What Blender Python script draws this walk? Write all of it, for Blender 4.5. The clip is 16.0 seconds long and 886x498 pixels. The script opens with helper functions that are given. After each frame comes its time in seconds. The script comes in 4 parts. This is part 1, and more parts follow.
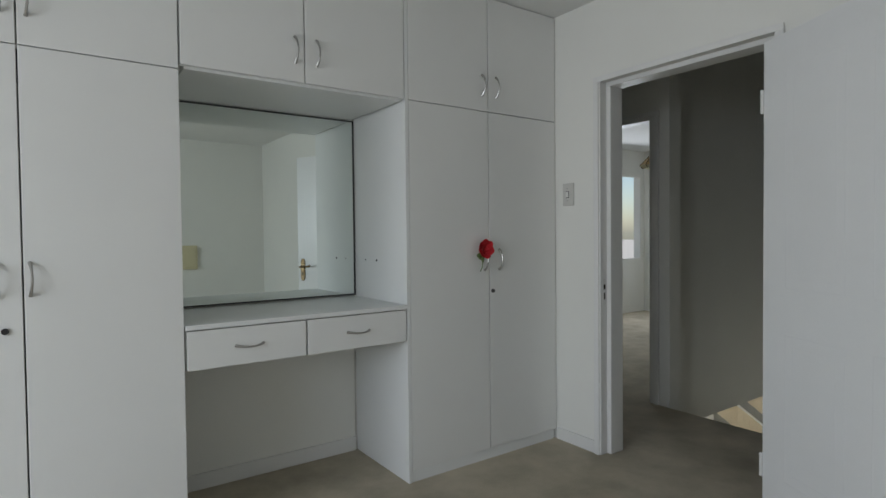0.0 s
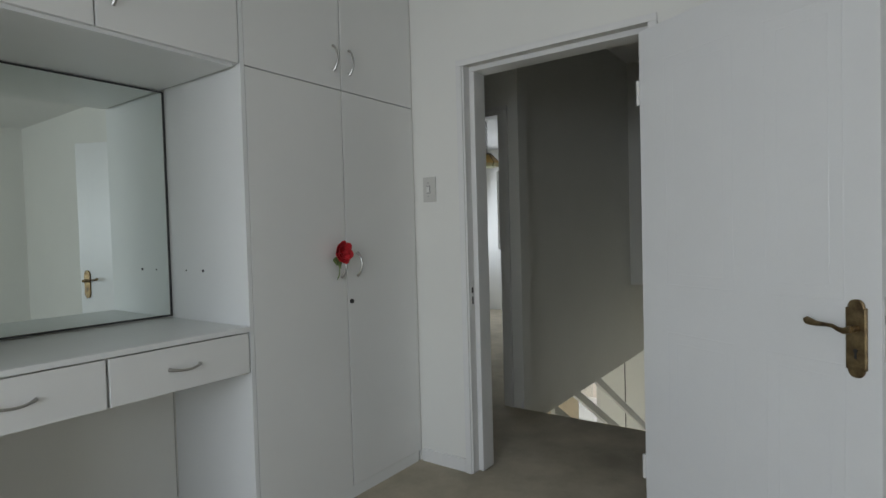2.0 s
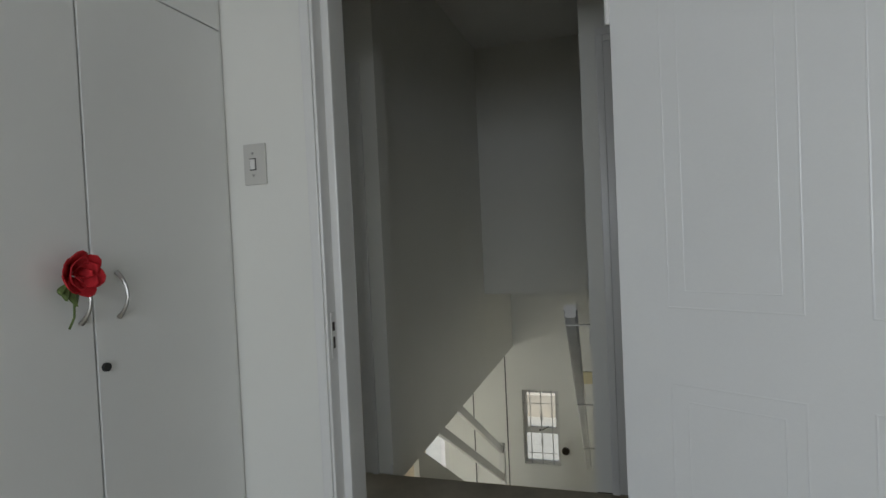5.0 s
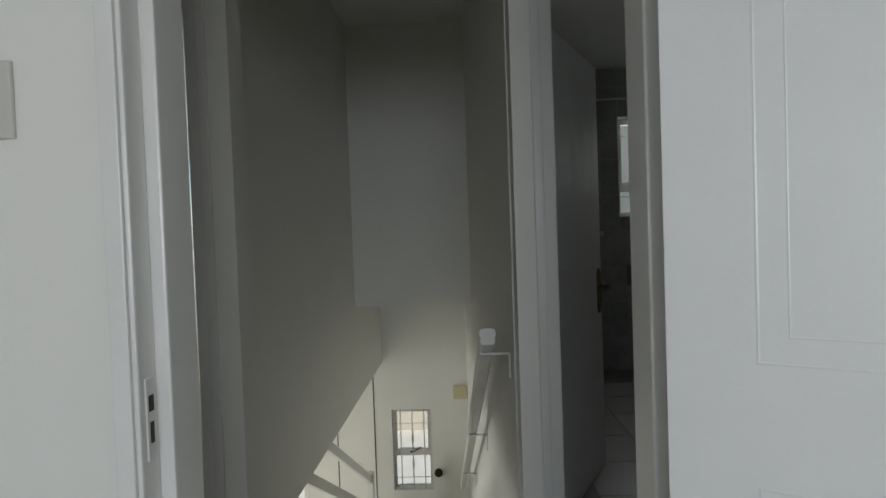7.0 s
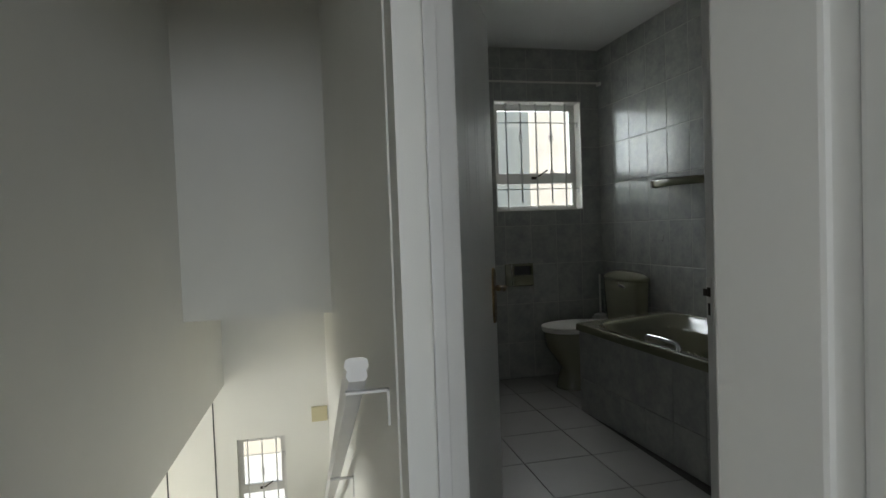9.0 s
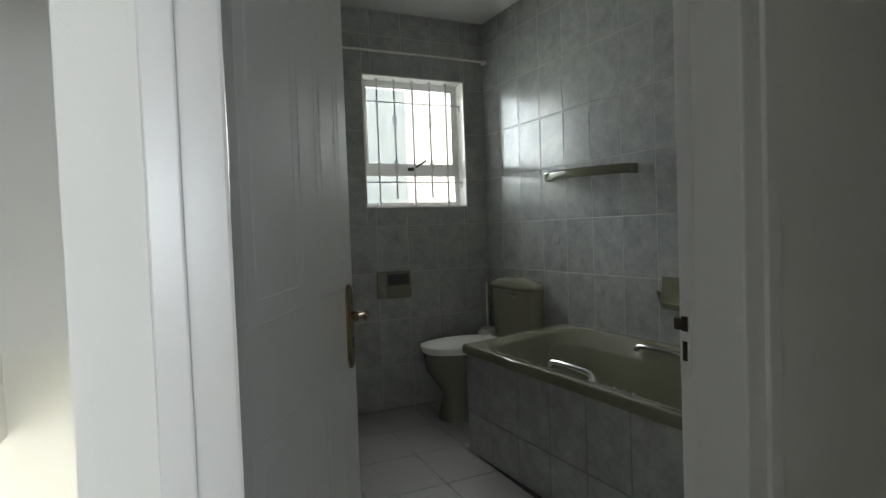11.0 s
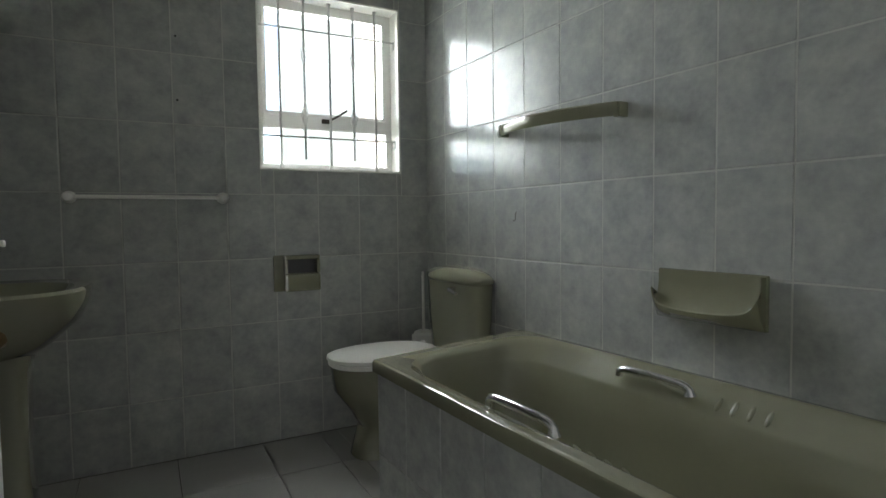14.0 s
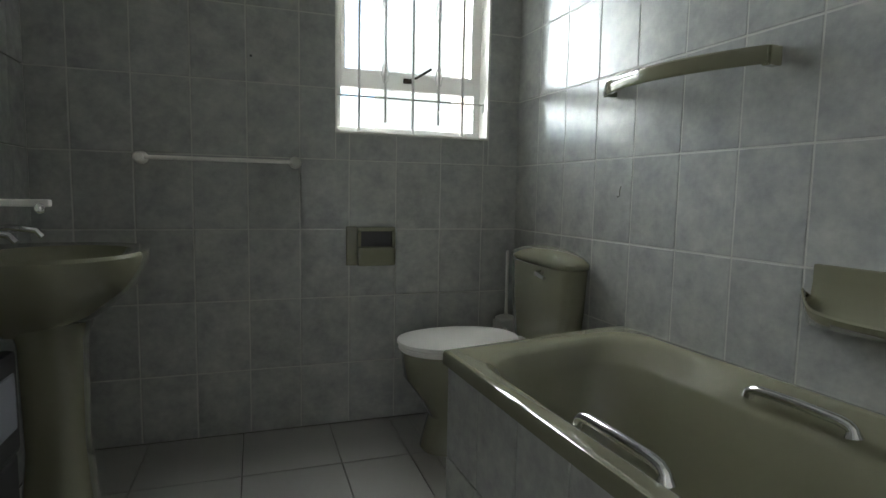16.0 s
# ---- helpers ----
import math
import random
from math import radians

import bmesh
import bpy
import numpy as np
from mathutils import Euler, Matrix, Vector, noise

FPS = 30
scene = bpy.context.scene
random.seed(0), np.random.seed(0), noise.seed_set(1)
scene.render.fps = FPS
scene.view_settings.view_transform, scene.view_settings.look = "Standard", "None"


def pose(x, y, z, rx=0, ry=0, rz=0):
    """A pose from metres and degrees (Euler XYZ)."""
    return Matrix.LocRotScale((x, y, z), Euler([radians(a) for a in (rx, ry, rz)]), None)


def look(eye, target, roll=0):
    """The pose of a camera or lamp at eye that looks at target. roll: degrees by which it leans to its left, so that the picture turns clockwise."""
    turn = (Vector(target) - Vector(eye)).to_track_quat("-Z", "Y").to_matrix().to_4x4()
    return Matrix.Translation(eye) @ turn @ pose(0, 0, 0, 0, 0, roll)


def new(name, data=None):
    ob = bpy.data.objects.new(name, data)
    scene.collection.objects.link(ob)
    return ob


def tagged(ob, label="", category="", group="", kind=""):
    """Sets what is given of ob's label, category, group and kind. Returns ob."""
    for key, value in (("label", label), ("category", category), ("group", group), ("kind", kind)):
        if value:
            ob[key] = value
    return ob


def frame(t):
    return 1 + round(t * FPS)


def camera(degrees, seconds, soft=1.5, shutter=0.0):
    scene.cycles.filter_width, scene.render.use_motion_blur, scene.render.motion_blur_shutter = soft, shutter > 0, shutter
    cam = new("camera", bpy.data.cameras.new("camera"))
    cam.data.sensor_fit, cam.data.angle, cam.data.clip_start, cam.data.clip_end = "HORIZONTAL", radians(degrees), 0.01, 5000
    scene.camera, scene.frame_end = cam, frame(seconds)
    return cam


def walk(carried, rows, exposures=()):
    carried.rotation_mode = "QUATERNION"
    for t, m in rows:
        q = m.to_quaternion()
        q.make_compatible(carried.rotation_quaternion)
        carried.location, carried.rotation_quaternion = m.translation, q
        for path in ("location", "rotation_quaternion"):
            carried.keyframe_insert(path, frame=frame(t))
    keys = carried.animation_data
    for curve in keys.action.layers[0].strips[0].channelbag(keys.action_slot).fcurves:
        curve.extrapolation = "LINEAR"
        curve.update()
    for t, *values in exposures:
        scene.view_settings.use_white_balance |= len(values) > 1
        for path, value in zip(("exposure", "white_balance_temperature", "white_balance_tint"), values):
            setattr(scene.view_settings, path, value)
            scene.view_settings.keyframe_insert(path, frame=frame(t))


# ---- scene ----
cam = camera(77.1, 16.0)
PATH = [
    (0, (1.645, 0.252, 1.254), (2.802, 1.882, 1.204), -0.6),
    (0.5, (1.667, 0.359, 1.255), (3.023, 1.828, 1.202), -1.2),
    (1, (1.683, 0.468, 1.245), (3.157, 1.818, 1.188), -1.5),
    (1.5, (1.727, 0.589, 1.263), (3.273, 1.855, 1.2), -1.5),
    (2, (1.779, 0.726, 1.253), (3.404, 1.89, 1.195), -1.6),
    (2.5, (1.837, 0.853, 1.252), (3.522, 1.93, 1.19), -1.5),
    (3, (1.923, 1.053, 1.267), (3.677, 2.013, 1.206), -1.5),
    (3.5, (2.012, 1.196, 1.274), (3.836, 2.015, 1.208), -1.5),
    (4, (2.176, 1.273, 1.263), (4.047, 1.978, 1.194), -1.4),
    (4.2, (2.284, 1.275, 1.252), (4.155, 1.98, 1.193), -2.0),
    (6.5, (3.034, 1.733, 1.217), (5.025, 1.91, 1.163), -2.2),
    (7, (3.241, 1.719, 1.232), (5.239, 1.788, 1.178), -2.0),
    (7.5, (3.402, 1.719, 1.218), (5.401, 1.677, 1.163), -2.0),
    (8, (3.578, 1.745, 1.174), (5.571, 1.594, 1.128), -1.8),
    (8.5, (3.763, 1.74, 1.186), (5.74, 1.443, 1.13), -2.0),
    (9, (3.926, 1.71, 1.185), (5.879, 1.283, 1.122), -2.1),
    (11.3, (4.726, 1.364, 1.156), (6.518, 0.479, 1.091), -2.1),
    (11.5, (4.789, 1.324, 1.136), (6.567, 0.41, 1.073), -2.1),
    (12, (4.933, 1.213, 1.131), (6.692, 0.264, 1.072), -1.9),
    (12.5, (5.039, 1.124, 1.12), (6.791, 0.162, 1.056), -1.6),
    (13, (5.131, 1.02, 1.103), (6.883, 0.059, 1.032), -1.5),
    (13.5, (5.236, 0.922, 1.083), (6.989, -0.037, 1.0), -1.1),
    (14, (5.322, 0.843, 1.069), (7.086, -0.094, 0.968), -0.7),
    (14.5, (5.407, 0.767, 1.069), (7.196, -0.119, 0.957), -0.3),
    (15, (5.469, 0.716, 1.053), (7.29, -0.099, 0.915), 0.1),
    (15.5, (5.525, 0.694, 1.052), (7.386, -0.021, 0.884), 0.6),
    (16, (5.575, 0.697, 1.062), (7.46, 0.058, 0.867), 1.1),
]
walk(cam, [(t, look(eye, target, roll)) for t, eye, target, roll in PATH],
     exposures=[(0, -0.38), (4, -0.38), (6.3, -0.31), (7, -0.04), (8, 0.32), (9, 0.82), (11.3, 1.9), (12.5, 2.28), (16, 2.4)])

# ---------------------------------------------------------------- light
world = bpy.data.worlds.new("sky")
scene.world = world
world.use_nodes = True
wn = world.node_tree
sky = wn.nodes.new("ShaderNodeTexSky")
sky.sky_type = "NISHITA"
sky.sun_disc = False
sky.sun_elevation = radians(58)
sky.sun_rotation = radians(212)
wn.links.new(sky.outputs[0], wn.nodes["Background"].inputs[0])
wn.nodes["Background"].inputs[1].default_value = 0.15

sun = new("sun", bpy.data.lights.new("sun", "SUN"))
sun.data.energy, sun.data.angle, sun.data.color = 4.0, radians(0.5), (1.0, 0.95, 0.87)
sun.matrix_world = look((0, 0, 20), (5.3, 8.5, 4))


def daylight_lamp(name, eye, target, w, h, watts, colour):
    ob = new(name, bpy.data.lights.new(name, "AREA"))
    ob.data.shape, ob.data.size, ob.data.size_y = "RECTANGLE", w, h
    ob.data.energy, ob.data.color = watts, colour
    ob.matrix_world = look(eye, target)
    return ob


BLUE = (0.823, 0.89, 1.0)
# Unseen bedroom window is assumed; lamp placed and sized for the light it gives.
daylight_lamp("bedroom_unseen_opening_lamp", (-1.27, 0.9, 1.47), (1.3, 0.9, 0.0), 3.0, 1.2, 96, BLUE)
# Added lamp in an unseen opening, brightens the second bedroom and landing.
daylight_lamp("second_bedroom_unseen_opening_lamp", (8.55, 5.68, 1.5), (7.9, 3, 0.9), 1.6, 1.25, 30, BLUE)
# Added lamp in an unseen opening, lifts the stairwell by bounced light.
daylight_lamp("downstairs_unseen_opening_lamp", (7.2, 6.58, -1.5), (4.8, 4.2, -2.75), 2.6, 1.5, 165, (0.98, 0.99, 0.95))
daylight_lamp("bathroom_window_daylight", (8.62, 0.05, 2.36), (7.5, 0.05, 1.80), 2.0, 1.75, 62, (0.95, 0.98, 1.0))

# ---------------------------------------------------------------- materials
MATS = {}


def material(name, colour, rough=0.6, metal=0.0, vary=0.06, scale=6.0, fine=120.0, bump=0.05, coat=0.0,
             per_object=0.0, stain=None, spec=0.5):
    m = bpy.data.materials.new(name)
    m.use_nodes = True
    t = m.node_tree
    b = t.nodes["Principled BSDF"]
    b.inputs["Roughness"].default_value = rough
    b.inputs["Metallic"].default_value = metal
    b.inputs["Coat Weight"].default_value = coat
    b.inputs["Coat Roughness"].default_value = 0.08
    b.inputs["Specular IOR Level"].default_value = spec
    co = t.nodes.new("ShaderNodeTexCoord")
    big = t.nodes.new("ShaderNodeTexNoise")
    big.inputs["Scale"].default_value = scale
    big.inputs["Detail"].default_value = 6.0
    big.inputs["Roughness"].default_value = 0.62
    small = t.nodes.new("ShaderNodeTexNoise")
    small.inputs["Scale"].default_value = fine
    small.inputs["Detail"].default_value = 3.0
    info = t.nodes.new("ShaderNodeObjectInfo")
    shift = t.nodes.new("ShaderNodeVectorMath")
    shift.operation = "MULTIPLY_ADD"
    t.links.new(info.outputs["Random"], shift.inputs[0])
    shift.inputs[1].default_value = (37.0, 19.0, 53.0)
    t.links.new(co.outputs["Object"], shift.inputs[2])
    for n in (big, small):
        t.links.new(shift.outputs[0], n.inputs["Vector"])
    ramp = t.nodes.new("ShaderNodeValToRGB")
    ramp.color_ramp.elements[0].position, ramp.color_ramp.elements[1].position = 0.3, 0.72
    lo = [max(0.0, c * (1 - vary)) for c in colour]
    hi = [min(1.0, c * (1 + vary)) for c in colour]
    if stain:
        lo = stain
    ramp.color_ramp.elements[0].color = (*lo, 1)
    ramp.color_ramp.elements[1].color = (*hi, 1)
    t.links.new(big.outputs["Fac"], ramp.inputs[0])
    hsv = t.nodes.new("ShaderNodeHueSaturation")
    t.links.new(ramp.outputs[0], hsv.inputs["Color"])
    val = t.nodes.new("ShaderNodeMapRange")
    val.inputs["To Min"].default_value = 1 - vary * 0.6
    val.inputs["To Max"].default_value = 1 + vary * 0.6
    t.links.new(small.outputs["Fac"], val.inputs["Value"])
    rnd = t.nodes.new("ShaderNodeMapRange")
    rnd.inputs["To Min"].default_value = 1 - per_object
    rnd.inputs["To Max"].default_value = 1 + per_object
    t.links.new(info.outputs["Random"], rnd.inputs["Value"])
    mul = t.nodes.new("ShaderNodeMath")
    mul.operation = "MULTIPLY"
    t.links.new(val.outputs[0], mul.inputs[0])
    t.links.new(rnd.outputs[0], mul.inputs[1])
    t.links.new(mul.outputs[0], hsv.inputs["Value"])
    t.links.new(hsv.outputs[0], b.inputs["Base Color"])
    rr = t.nodes.new("ShaderNodeMapRange")
    rr.inputs["To Min"].default_value = max(0.02, rough - 0.03)
    rr.inputs["To Max"].default_value = min(1.0, rough + 0.03)
    t.links.new(big.outputs["Fac"], rr.inputs["Value"])
    t.links.new(rr.outputs[0], b.inputs["Roughness"])
    if bump:
        bu = t.nodes.new("ShaderNodeBump")
        bu.inputs["Strength"].default_value = bump
        bu.inputs["Distance"].default_value = 0.004
        t.links.new(small.outputs["Fac"], bu.inputs["Height"])
        t.links.new(bu.outputs[0], b.inputs["Normal"])
    MATS[name] = m
    return m


WALL = material("wall_paint", (0.79, 0.785, 0.735), 0.55, vary=0.02, scale=1.6, fine=260, bump=0.10)
CEIL = material("ceiling_paint", (0.78, 0.78, 0.76), 0.8, vary=0.02, scale=2, fine=200, bump=0.06)
CUP = material("cupboard_white", (0.78, 0.78, 0.755), 0.42, vary=0.015, scale=2.5, fine=180, bump=0.03)
NICHE = material("niche_laminate", (0.78, 0.79, 0.77), 0.35, vary=0.015, scale=2.5, fine=180, bump=0.02)
FRAME = material("door_frame_gloss_paint", (0.76, 0.755, 0.73), 0.3, vary=0.025, scale=5, fine=90, bump=0.05)
LEAF = material("door_satin_paint", (0.78, 0.785, 0.775), 0.3, vary=0.02, scale=3, fine=110, bump=0.06)
CARPET = material("carpet_beige", (0.47, 0.42, 0.325), 0.95, vary=0.22, scale=3.0, fine=330, bump=0.9, spec=0.1)
TILE = material("wall_tile_grey", (0.425, 0.43, 0.398), 0.2, vary=0.11, scale=10, fine=40, bump=0.012, per_object=0.04, spec=0.34,
                stain=(0.315, 0.324, 0.318), coat=0.10)
GROUT = material("grout_light", (0.50, 0.50, 0.46), 0.85, vary=0.06, scale=9, bump=0.2)
FTILE = material("floor_tile_grey", (0.36, 0.355, 0.33), 0.3, vary=0.035, scale=4, fine=60, bump=0.02, per_object=0.04)
PALEFLOOR = material("pale_floor_tile", (0.62, 0.59, 0.53), 0.35, vary=0.04, scale=4, fine=60, bump=0.02)
FGROUT = material("floor_grout_dark", (0.10, 0.095, 0.085), 0.9, vary=0.15, scale=12, bump=0.2)
OLIVE = material("olive_sanitaryware", (0.212, 0.209, 0.142), 0.07, vary=0.03, scale=3, fine=30, bump=0.0, coat=1.0, spec=0.6)
PLASTIC = material("white_plastic", (0.78, 0.77, 0.72), 0.35, vary=0.02, bump=0.0)
CREAM = material("cream_plastic", (0.62, 0.56, 0.36), 0.45, vary=0.03, bump=0.0)
CHROME = material("chrome", (0.75, 0.75, 0.76), 0.12, 1.0, vary=0.03, bump=0.0)
NICKEL = material("dull_nickel", (0.42, 0.41, 0.39), 0.32, 1.0, vary=0.05, bump=0.0)
BRASS = material("antique_brass", (0.24, 0.18, 0.095), 0.34, 1.0, vary=0.35, scale=30, fine=160, bump=0.25, stain=(0.10, 0.065, 0.04))
BLACK = material("black_metal", (0.02, 0.02, 0.02), 0.5, vary=0.2, bump=0.0)
BRONZE = material("dark_bronze", (0.05, 0.04, 0.03), 0.45, 0.7, vary=0.2, bump=0.0)
RED = material("red_fabric", (0.55, 0.015, 0.025), 0.8, vary=0.2, scale=60, fine=400, bump=0.3)
GREEN = material("green_fabric", (0.12, 0.17, 0.05), 0.8, vary=0.25, scale=60, fine=400, bump=0.3)
STEELW = material("white_steel_window", (0.72, 0.71, 0.68), 0.4, vary=0.03, bump=0.02)
BARS = material("burglar_bar_white", (0.55, 0.54, 0.52), 0.4, vary=0.04, bump=0.02)
PLASTER = material("cream_plaster", (0.72, 0.64, 0.54), 0.9, vary=0.08, scale=2, fine=60, bump=0.3)
PAVE = material("pale_paving", (0.52, 0.50, 0.46), 0.9, vary=0.1, scale=3, fine=60, bump=0.3)
LAWN = material("lawn", (0.10, 0.15, 0.06), 0.95, vary=0.35, scale=5, fine=120, bump=0.8)
SLAT = material("blind_fabric", (0.70, 0.60, 0.45), 0.8, vary=0.05, bump=0.1)
WOODW = material("white_painted_timber", (0.76, 0.75, 0.72), 0.35, vary=0.03, scale=6, fine=80, bump=0.06)
SWITCHW = material("aged_switch_plastic", (0.58, 0.57, 0.53), 0.4, vary=0.02, bump=0.0)
DARKT = material("dark_trim_and_shade", (0.05, 0.05, 0.05), 0.5, vary=0.1, bump=0.0)

MIRROR = bpy.data.materials.new("mirror_glass")
MIRROR.use_nodes = True
_b = MIRROR.node_tree.nodes["Principled BSDF"]
_b.inputs["Base Color"].default_value = (0.80, 0.86, 0.83, 1)
_b.inputs["Metallic"].default_value = 1.0
_b.inputs["Roughness"].default_value = 0.015


def glass_material(name, colour, rough):
    m = bpy.data.materials.new(name)
    m.use_nodes = True
    t = m.node_tree
    out = t.nodes["Material Output"]
    tr = t.nodes.new("ShaderNodeBsdfTransparent")
    tr.inputs[0].default_value = (*colour, 1)
    gl = t.nodes.new("ShaderNodeBsdfGlossy")
    gl.inputs["Roughness"].default_value = rough
    fr = t.nodes.new("ShaderNodeFresnel")
    fr.inputs["IOR"].default_value = 1.45
    mix = t.nodes.new("ShaderNodeMixShader")
    t.links.new(fr.outputs[0], mix.inputs[0])
    t.links.new(tr.outputs[0], mix.inputs[1])
    t.links.new(gl.outputs[0], mix.inputs[2])
    t.links.new(mix.outputs[0], out.inputs["Surface"])
    return m


GLASS = glass_material("window_glass", (0.95, 0.97, 0.96), 0.0)


def stained_glass(name, colour):
    """Cloudy coloured glass: part clear, part scattering the light that comes through."""
    m = glass_material(name, colour, 0.08)
    t = m.node_tree
    soft = t.nodes.new("ShaderNodeBsdfTranslucent")
    soft.inputs[0].default_value = (*colour, 1)
    both = t.nodes.new("ShaderNodeMixShader")
    both.inputs[0].default_value = 0.55
    out = t.nodes["Material Output"]
    t.links.new(out.inputs["Surface"].links[0].from_socket, both.inputs[1])
    t.links.new(soft.outputs[0], both.inputs[2])
    t.links.new(both.outputs[0], out.inputs["Surface"])
    return m


AMBER = stained_glass("amber_glass", (0.74, 0.60, 0.36))
CLOUDGLASS = stained_glass("cloudy_glass", (0.80, 0.80, 0.66))
PALEGLASS = glass_material("pale_glass", (0.80, 0.84, 0.74), 0.05)


# ---------------------------------------------------------------- mesh helpers
def mesh_of(bm, name, smooth=False):
    bmesh.ops.recalc_face_normals(bm, faces=bm.faces)
    me = bpy.data.meshes.new(name)
    if smooth:
        for f in bm.faces:
            f.smooth = True
    bm.to_mesh(me)
    bm.free()
    return me


def part(name, bm, mat, parent=None, label="", smooth=False):
    ob = new(name, mesh_of(bm, name, smooth))
    ob.data.materials.append(mat)
    if smooth:
        ob.data.set_sharp_from_angle(angle=radians(38))
    if parent:
        ob.parent = parent
    if label:
        ob["label"] = label
    return ob


def box(bm, x0, y0, z0, x1, y1, z1, bevel=0.0, m=None):
    a, b, c = sorted((x0, x1)), sorted((y0, y1)), sorted((z0, z1))
    r = bmesh.ops.create_cube(bm, size=1.0)
    vs = r["verts"]
    for v in vs:
        v.co = Vector((a[0] if v.co.x < 0 else a[1], b[0] if v.co.y < 0 else b[1], c[0] if v.co.z < 0 else c[1]))
    if bevel:
        es = {e for v in vs for e in v.link_edges}
        r = bmesh.ops.bevel(bm, geom=list(es), offset=bevel, segments=2, affect="EDGES", profile=0.6)
        vs = list({v for f in r["faces"] for v in f.verts} | {v for v in vs if v.is_valid})
    if m:
        bmesh.ops.transform(bm, matrix=m, verts=[v for v in vs if v.is_valid])
    return vs


def cube(x0, y0, z0, x1, y1, z1, bevel=0.0):
    bm = bmesh.new()
    box(bm, x0, y0, z0, x1, y1, z1, bevel)
    return bm


def loft(bm, rings, cap0=True, cap1=True, closed=True):
    rows = [[bm.verts.new(p) for p in r] for r in rings]
    n = len(rows[0])
    for a, b in zip(rows, rows[1:]):
        for i in range(n if closed else n - 1):
            j = (i + 1) % n
            bm.faces.new((a[i], a[j], b[j], b[i]))
    if cap0:
        bm.faces.new(rows[0][::-1])
    if cap1:
        bm.faces.new(rows[-1])
    return bm


def tube(bm, pts, r, seg=8, squash=1.0):
    pts = [Vector(p) for p in pts]
    rings, up = [], None
    for i, p in enumerate(pts):
        d = (pts[min(i + 1, len(pts) - 1)] - pts[max(i - 1, 0)]).normalized()
        if up is None:
            up = d.orthogonal().normalized()
        up = (up - d * up.dot(d)).normalized()
        side = d.cross(up)
        rad = r(i / (len(pts) - 1)) if callable(r) else r
        rings.append([p + (up * math.cos(a) + side * math.sin(a) * squash) * rad
                      for a in (2 * math.pi * k / seg for k in range(seg))])
    return loft(bm, rings)


def ellipse(cx, cy, z, a, b, n=2.0, seg=48, front=None):
    out = []
    for k in range(seg):
        t = 2 * math.pi * k / seg
        c, s = math.cos(t), math.sin(t)
        out.append(Vector((cx + a * math.copysign(abs(c) ** (2 / n), c), cy + b * math.copysign(abs(s) ** (2 / n), s), z)))
    return out


def lathe(bm, cx, cy, prof, seg=24):
    return loft(bm, [ellipse(cx, cy, z, r, r, 2, seg) for r, z in prof])


def empty(name, at=(0, 0, 0), turn=0.0):
    e = new(name)
    e.matrix_world = pose(*at, 0, 0, turn)
    e.empty_display_size = 0.1
    return e


def structure(name, boxes, mat, label="", category="wall", bevel=0.0):
    bm = bmesh.new()
    for b in boxes:
        box(bm, *b, bevel)
    return tagged(part(name, bm, mat), label, category, kind="structure")


# ---------------------------------------------------------------- the shell
CL = 2.56          # ceiling
XD0, XD1 = 4.175, 4.315      # wall with the bedroom door
XB0, XB1 = 5.25, 5.385      # wall with the bathroom door
YR, YL = 1.585, 2.72         # stairwell sides
XW, YW = 8.084, -0.606       # bathroom window wall and bath wall
YN = 1.518                  # bathroom wall behind the basin
XF = 9.8                    # far wall of the stairwell
DOWN = -2.75
YP = 1.526                  # corner where the stairwell wall begins
STAIR_SKEW = 0.041          # stairwell wall is out of square


def stair_wall_y(x):
    return YP + STAIR_SKEW * (x - XB0)


structure("floor", [(-1.3, -1.9, -0.25, XB0 - 0.01, 3.2, 0.0), (XD0, 3.2, -0.25, XB0 - 0.01, 4.6, 0.0)], CARPET,
          "worn beige-brown loop pile carpet over bedroom and landing", "carpet")
structure("floor_second_bedroom", [(XB0 - 0.01, YL + 0.04, -0.25, 9.7, 5.8, 0.0), (XB0 - 0.01, 2.70, -0.25, XB1, YL + 0.04, 0.0)], CARPET,
          "beige loop pile carpet in the second bedroom", "carpet")
structure("floor_bathroom", [(XB0 - 0.01, YW - 0.1, -0.25, XW + 0.14, YN + 0.004, -0.008)], FGROUT,
          "dark grouted bed under the bathroom floor tiles", "floor")
structure("ceiling", [(-1.4, -2.0, CL, XB1, 6.9, CL + 0.2), (XB1, YL + 0.05, CL, 9.95, 6.9, CL + 0.2), (XB1, -0.75, CL + 0.04, XW + 0.16, YN + 0.006, CL + 0.2), (XB1 - 0.1, YR - 0.03, 3.14, 9.95, YL + 0.1, 3.26), (XB0, YR - 0.03, CL + 0.2, XB1, YL + 0.1, 3.14)], CEIL, "plain white painted plaster ceiling", "ceiling")
structure("wall_bedroom_door", [(XD0, -1.9, 0, XD1, 1.34, CL), (XD0, 2.30, 0, XD1, 4.6, CL), (XD0, 1.34, 2.1, XD1, 2.30, CL)],
          WALL, "off-white painted wall around the bedroom doorway", "wall")
structure("wall_bedroom_back", [(-1.3, -2.02, 0, XD1, -1.9, CL)], WALL, "off-white painted bedroom wall", "wall")
# Out of view; the opening is added to hold the bedroom lamp.
structure("wall_bedroom_window", [(-1.42, -2.02, 0, -1.3, 3.3, 0.85), (-1.42, -2.02, 2.1, -1.3, 3.3, CL),
                                  (-1.42, -2.02, 0.85, -1.3, -0.6, 2.1), (-1.42, 2.4, 0.85, -1.3, 3.3, 2.1)],
          WALL, "off-white painted bedroom wall, unseen, with a wide opening added for daylight", "wall")
structure("wall_niche", [(-1.3, 3.2, 0, XD0, 3.32, CL)], WALL, "off-white painted wall behind the wardrobes", "wall")
